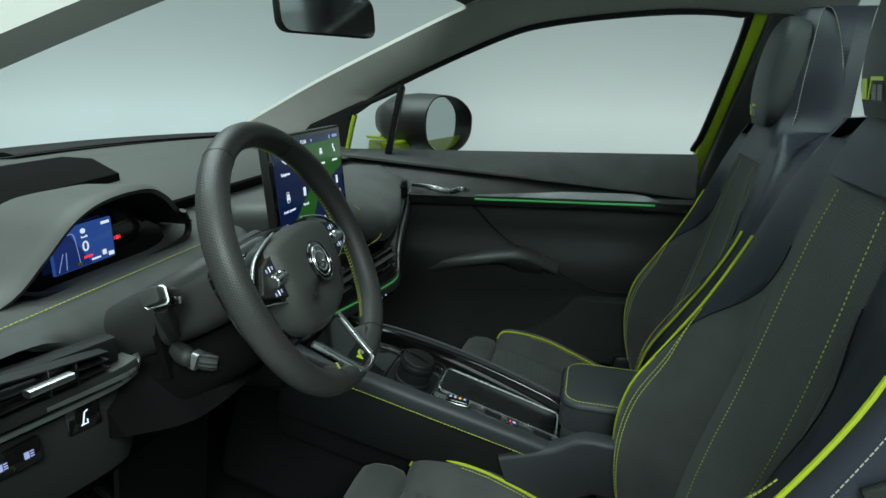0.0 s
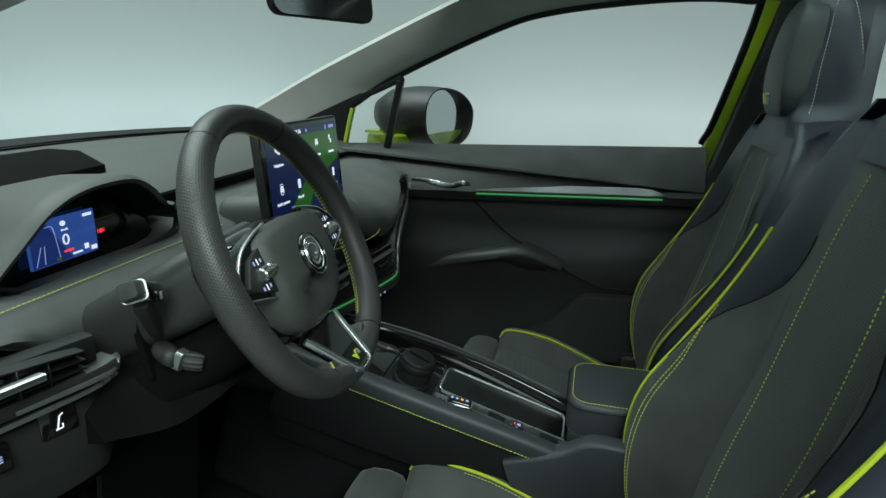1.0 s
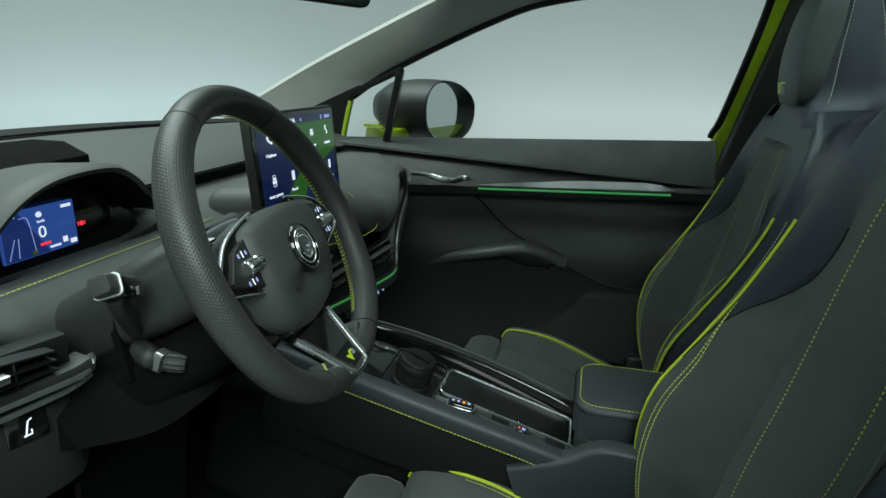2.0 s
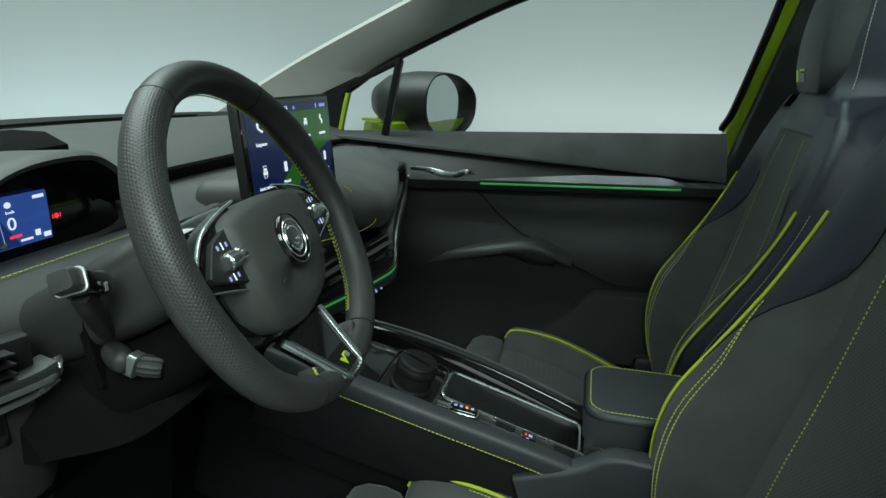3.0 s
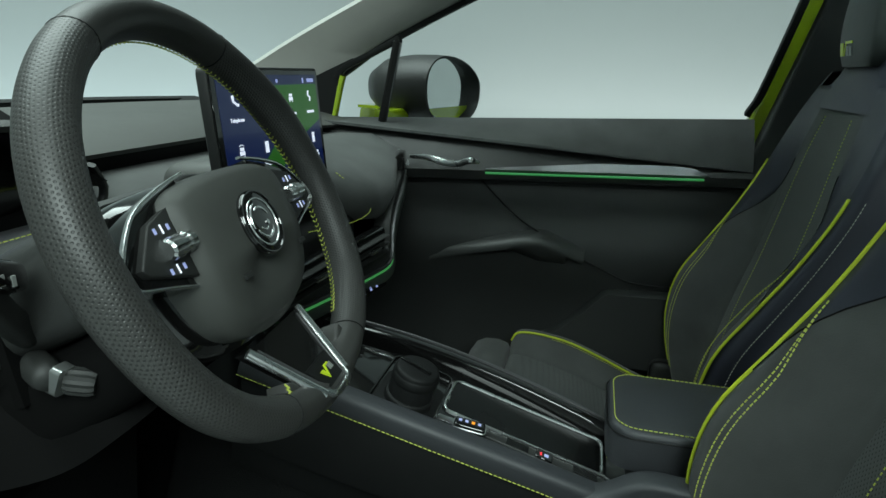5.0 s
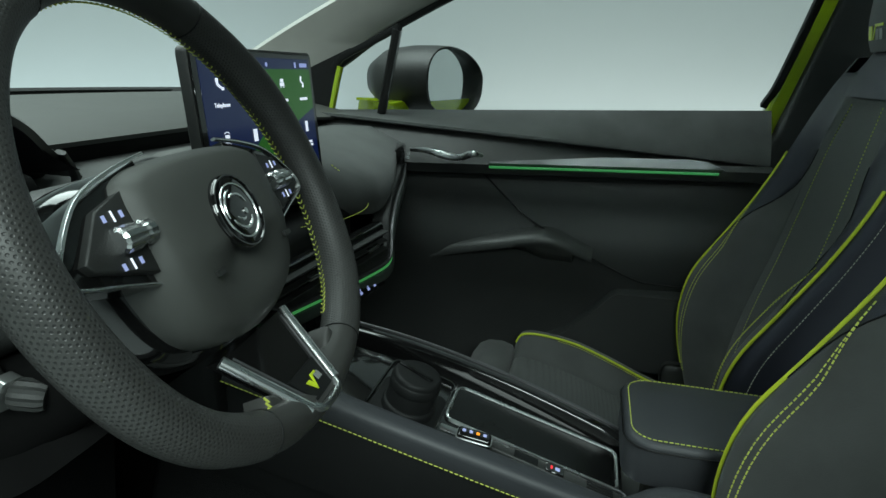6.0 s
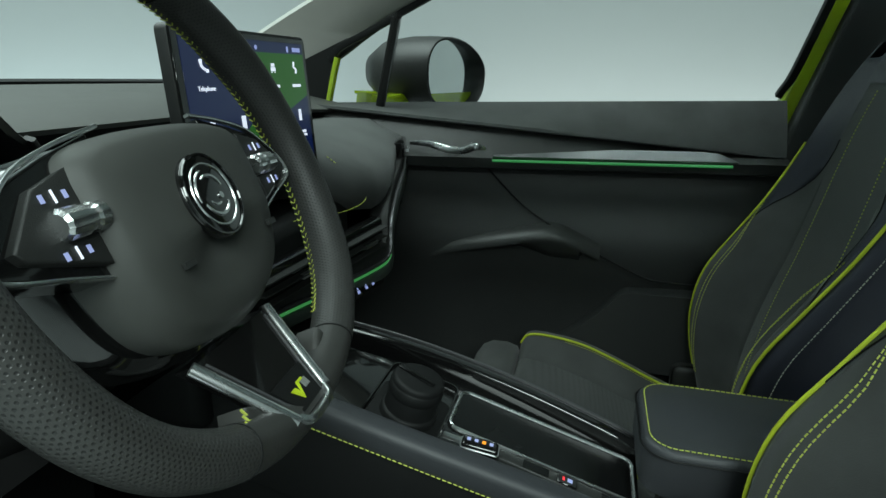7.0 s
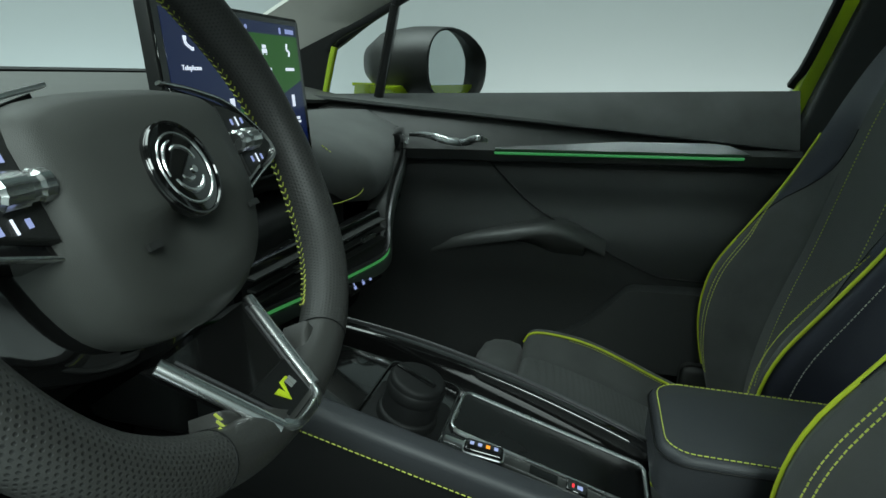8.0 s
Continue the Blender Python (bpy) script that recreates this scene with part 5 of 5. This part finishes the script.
def seat(name, y, x0, z0, belt):
    s = thing(name, "charcoal suede and black leather sports seat with lime piping", "car seat", "front seats", m=pose(x0, y, z0))
    cols = back_columns()

    def pt(c, i, g):
        z, x, w, b, d = c
        f, q = SIDE[i]
        return V(x + (q if q > 0 else q * b) + (0.012 if i == 9 else 0.004 if i == 8 else 0), g * w * f, z)
    # middle panel, bolsters, leather flanks, back shell
    body = [c for c in cols if c[0] < 1.168]
    head = [c for c in cols if c[0] >= 1.115]
    mid = [[pt(c, i, g) for g, i in [(-1, 2), (-1, 1), (1, 0), (1, 1), (1, 2)]] for c in body]
    part("center_panel", shell(mid, (0.02, 0, 0)), PERF_SUEDE, s, "perforated charcoal suede panel", smooth=80)
    for g in (-1, 1):
        def slide(c, q):  # a point part of the way between two stations of the section
            k = min(int(q), 8)
            return pt(c, k, g).lerp(pt(c, k + 1, g), q - k)

        def brk(c):
            return lerp(7.0, 2.0, step(0.80, 1.02, c[0]))
        low = [c for c in body if c[0] < 1.03]
        part("bolster", shell([[slide(c, lerp(2.0, brk(c) + 0.02, k / 7)) for k in range(8)] for c in low], (0.018, 0, 0)), SUEDE, s, "charcoal suede bolster", smooth=80)
        high = [c for c in body if c[0] > 0.785]
        part("shoulder_panel", shell([[slide(c, lerp(brk(c), 7.0, k / 7)) for k in range(8)] for c in high], (0.018, 0, 0)), NAVY, s, "black leather shoulder panel", smooth=80)
        part("shoulder_seam", tube([slide(c, brk(c)) + V(-0.0008, 0, 0) for c in high if c[0] < 1.03], 0.0009, 5), DARK, s)
        rows = [[V(c[1] + 0.078, g * c[2] * 0.985, c[0])] * 3 if c[0] > 1.19 else [pt(c, 7, g), pt(c, 8, g), pt(c, 9, g)] for c in cols]
        rows = [r + [V(c[1] + (0.45 if c[0] < 1.19 else 0.82) * c[4], g * c[2] * 1.0, c[0]), V(c[1] + 0.9 * c[4], g * c[2] * 0.93, c[0]), V(c[1] + c[4] + 0.01, g * c[2] * 0.4, c[0]), V(c[1] + c[4] + 0.012, 0, c[0])] for r, c in zip(rows, cols)]
        part("side_panel", shell(rows, (0.0, -0.008 * g, 0)), NAVY, s, "black leather side panel", smooth=60)
        lo = [c for c in cols if 0.50 < c[0] < 1.02]
        part("piping", tube([pt(c, 7, g) + V(-0.001, g * 0.002, 0) for c in lo], 0.0026, 8, up=(0, 1, 0)), LIME, s, "lime piping")
        part("piping_stitch", stitches([pt(c, 8, g) + V(0.010, g * 0.003, 0) for c in lo], 0.004, 0.002, 0.0007), PALE, s, "pale stitch line")
        # double seam across the bolster
        seam = [c for c in cols if 0.50 < c[0] < 0.90]
        for off in (0.0, 0.010):
            line = []
            for k, c in enumerate(seam):
                f = k / (len(seam) - 1)
                e = 0.018 + off + 0.012 * math.sin(math.pi * f) - (0.022 + off) * step(0.75, 1.0, f)
                line.append(pt(c, 6, g) + V(0.0005, -g * e * 0.8, 0) + V(e * e * 6.0 * (c[3] / 0.1), 0, 0) - V(0.0025, 0, 0))
            part("bolster_seam", stitches(line, 0.0042, 0.002, 0.0008), THREAD, s, "yellow-green double seam")
        fl = [c for c in cols if 0.55 < c[0] < 1.12]
        part("panel_seam", stitches([pt(c, 1, g) + V(-0.0015, g * 0.02 * math.sin((c[0] - 0.55) * 5), 0) for c in fl], 0.0030, 0.0030, 0.0007), THREAD, s, "yellow-green stitch line")
    # head restraint: leather flanks, padded front
    hr = [[V(c[1] + lerp(dx * 0.1, dx, step(1.15, 1.20, c[0])), u * c[2], c[0]) for u, dx in ((-1.0, 0.085), (-0.97, 0.07), (-0.85, 0.045), (-0.62, 0.004), (-0.5, -0.004), (0, -0.006), (0.5, -0.004), (0.62, 0.004), (0.85, 0.045), (0.97, 0.07), (1.0, 0.085))] for c in head]
    part("head_panel", shell(hr, (0.02, 0, 0)), NAVY, s, "black leather head section", smooth=70)
    pad = []
    for k in range(15):
        f = k / 14
        z = lerp(1.195, 1.412, f)
        hw = lerp(0.084, 0.070, f) * min(1, 0.75 + 0.25 * math.sin(math.pi * min(1, f * 4 + 0.1) / 2) if f < 0.25 else 1) * (1 if f < 0.85 else math.sqrt(max(0.2, 1 - ((f - 0.85) / 0.17) ** 2)))
        lead = 0.044 * math.sin(math.pi * (0.12 + 0.76 * f)) ** 0.5
        pad.append([V(0.648 + 0.020 * f - lead * q + 0.006, u * hw, z) for u, q in ((-1, -0.2), (-1, 0.5), (-0.93, 0.9), (-0.8, 1), (0, 1.08), (0.8, 1), (0.93, 0.9), (1, 0.5), (1, -0.2))])
    hp = part("head_pad", loft(pad), HEADGREY, s, "padded grey-black leather headrest", smooth=70)
    for g in (-1, 1):
        part("head_stitch", stitches([r[7 if g > 0 else 3].lerp(r[8 if g > 0 else 2], 0.45) + V(-0.002, g * 0.002, 0) for r in hr if r[5].z > 1.20], 0.0045, 0.002, 0.0009), PALE, s, "pale stitch line")
        back = [V(c[1] + 0.80 * c[4], g * c[2] * 0.965 + g * 0.001, c[0]) for c in cols if c[0] > 1.17]
        part("head_stitch", stitches(back, 0.0045, 0.002, 0.0009), PALE, s, "pale stitch line")

    def badge(points):
        ring = [(-0.058 + (u + 0.048) * 0.75, 1.213 + (z - 1.243) * 0.8) for u, z in points]
        return loft([[V(pad_x(-u, z) + h, -u, z) for u, z in ring] for h in (0, 0.0012)])

    def pad_x(yy, z):
        f = (z - 1.195) / 0.217
        lead = 0.044 * math.sin(math.pi * (0.12 + 0.76 * f)) ** 0.5
        return 0.6525 + 0.020 * f - lead * lerp(1.08, 1.0, abs(yy) / (0.8 * lerp(0.084, 0.070, f)))
    part("head_badge", merged(badge(((-0.045, 1.243), (-0.028, 1.243), (-0.030, 1.270), (-0.048, 1.270))), badge(((-0.024, 1.243), (-0.020, 1.243), (-0.010, 1.268), (0.03, 1.268), (0.03, 1.273), (-0.014, 1.273)))), LIME_GLOSS, hp, "lime flash badge")
    part("badge_bars", merged(badge(((-0.008, 1.243), (0.008, 1.243), (0.008, 1.263), (-0.008, 1.263))), badge(((0.012, 1.243), (0.028, 1.243), (0.028, 1.263), (0.012, 1.263)))), GREY_BADGE, hp, "grey badge bars")

    # cushion: thigh rest, seat, bolsters
    main = [(0.060, 0.515, 0.020), (0.075, 0.528, 0.030), (0.12, 0.522, 0.040), (0.20, 0.500, 0.050), (0.28, 0.470, 0.050), (0.36, 0.440, 0.045), (0.44, 0.415, 0.040), (0.52, 0.400, 0.030)]
    main = [(p.x, p.y - 0.012, p.z) for p in spline(main, 26)]
    part("cushion", loft([[V(x, u * 0.238, z + k) for u, k in ((-0.60, -0.11), (-0.60, 0.0), (-0.3, 0.002), (0, 0.003), (0.3, 0.002), (0.60, 0.0), (0.60, -0.11))] for x, z, b in main]), PERF_SUEDE, s, "perforated charcoal suede seat", smooth=70)
    for g in (-1, 1):
        part("cushion_bolster", loft([[V(x, g * u * 0.238, z + q * b + k) for u, q, k in ((0.58, 0.0, -0.10), (0.58, 0.0, 0.001), (0.66, 0.25, 0), (0.76, 0.75, 0), (0.86, 1.0, 0), (0.94, 0.92, 0), (1.0, 0.5, -0.01), (1.0, 0, -0.11))] for x, z, b in main]), SUEDE, s, "charcoal suede side bolster", smooth=70)
        part("cushion_side", sheet([[V(x, g * 0.240, z + 0.4 * b - 0.01), V(x, g * 0.245, z - 0.06), V(x, g * 0.25, z - 0.13)] for x, z, b in main], 0.004), NAVY, s, "black leather cushion side")
        part("piping", tube([V(x, g * 0.83 * 0.238, z + 0.96 * b + 0.001) for x, z, b in main], 0.0030, 8), LIME, s, "lime piping")
        for off in (0.0, 0.011):
            part("bolster_seam", stitches([V(x, g * (0.190 - off), z + b * (0.86 - off * 24) + 0.003) for x, z, b in main if x > 0.14], 0.0042, 0.002, 0.0008), THREAD, s, "yellow-green double seam")
    thigh = [(-0.045, 0.44), (-0.040, 0.495), (-0.022, 0.526), (0.0, 0.538), (0.03, 0.539), (0.054, 0.530), (0.060, 0.515), (0.060, 0.43)]
    part("thigh_rest", loft([[V(x, u * 0.175, z if k == 0 else lerp(z, 0.49, k)) for x, z in thigh] for u, k in ((-1.04, 0.5), (-1, 0.12), (-0.93, 0.0), (-0.4, -0.05), (0.4, -0.05), (0.93, 0.0), (1, 0.12), (1.04, 0.5))]), SUEDE, s, "suede thigh rest", smooth=80)
    part("base", box(-0.02, 0.50, -0.22, 0.22, 0.25, 0.40, 0.03), DARK, s)
    part("hinge_cover", box(0.40, 0.58, -0.255, -0.23, 0.34, 0.50, 0.02, 3), PLASTIC, s)
    part("hinge_cover", box(0.40, 0.58, 0.23, 0.255, 0.34, 0.50, 0.02, 3), PLASTIC, s)
    if belt:
        part("pull_tab", moved(box(-0.03, 0.03, -0.004, 0.004, -0.010, 0.010, 0.003), pose(0.60, -0.242, 0.925, 0, -32, 0)), PLASTIC, s)
    return s


HEADGREY = material("head_leather", (0.034, 0.040, 0.038), 0.5, grain=0.3, scale=1000, cells=True, mottle=0.1)
seat("driver_seat", -0.35, 0.0, 0.0, True)
seat("passenger_seat", 0.37, 0.052, -0.058, False)


def buckle(name, x, y, z):
    b = thing(name, "black seat belt buckle with an orange release key", "belt buckle")
    part("stem", sweep([(x + 0.03, y, z - 0.12), (x, y, z)], rounded(-0.012, 0.012, -0.006, 0.006, 0.003, 3)), DARK, b)
    part("head", box(x - 0.025, x + 0.012, y - 0.012, y + 0.012, z - 0.01, z + 0.028, 0.004), PLASTIC, b)
    part("release_key", box(x - 0.022, x + 0.004, y - 0.009, y + 0.009, z + 0.026, z + 0.031, 0.002), ORANGE, b, "orange release key")


buckle("seat_belt_buckle", 0.29, -0.105, 0.475)
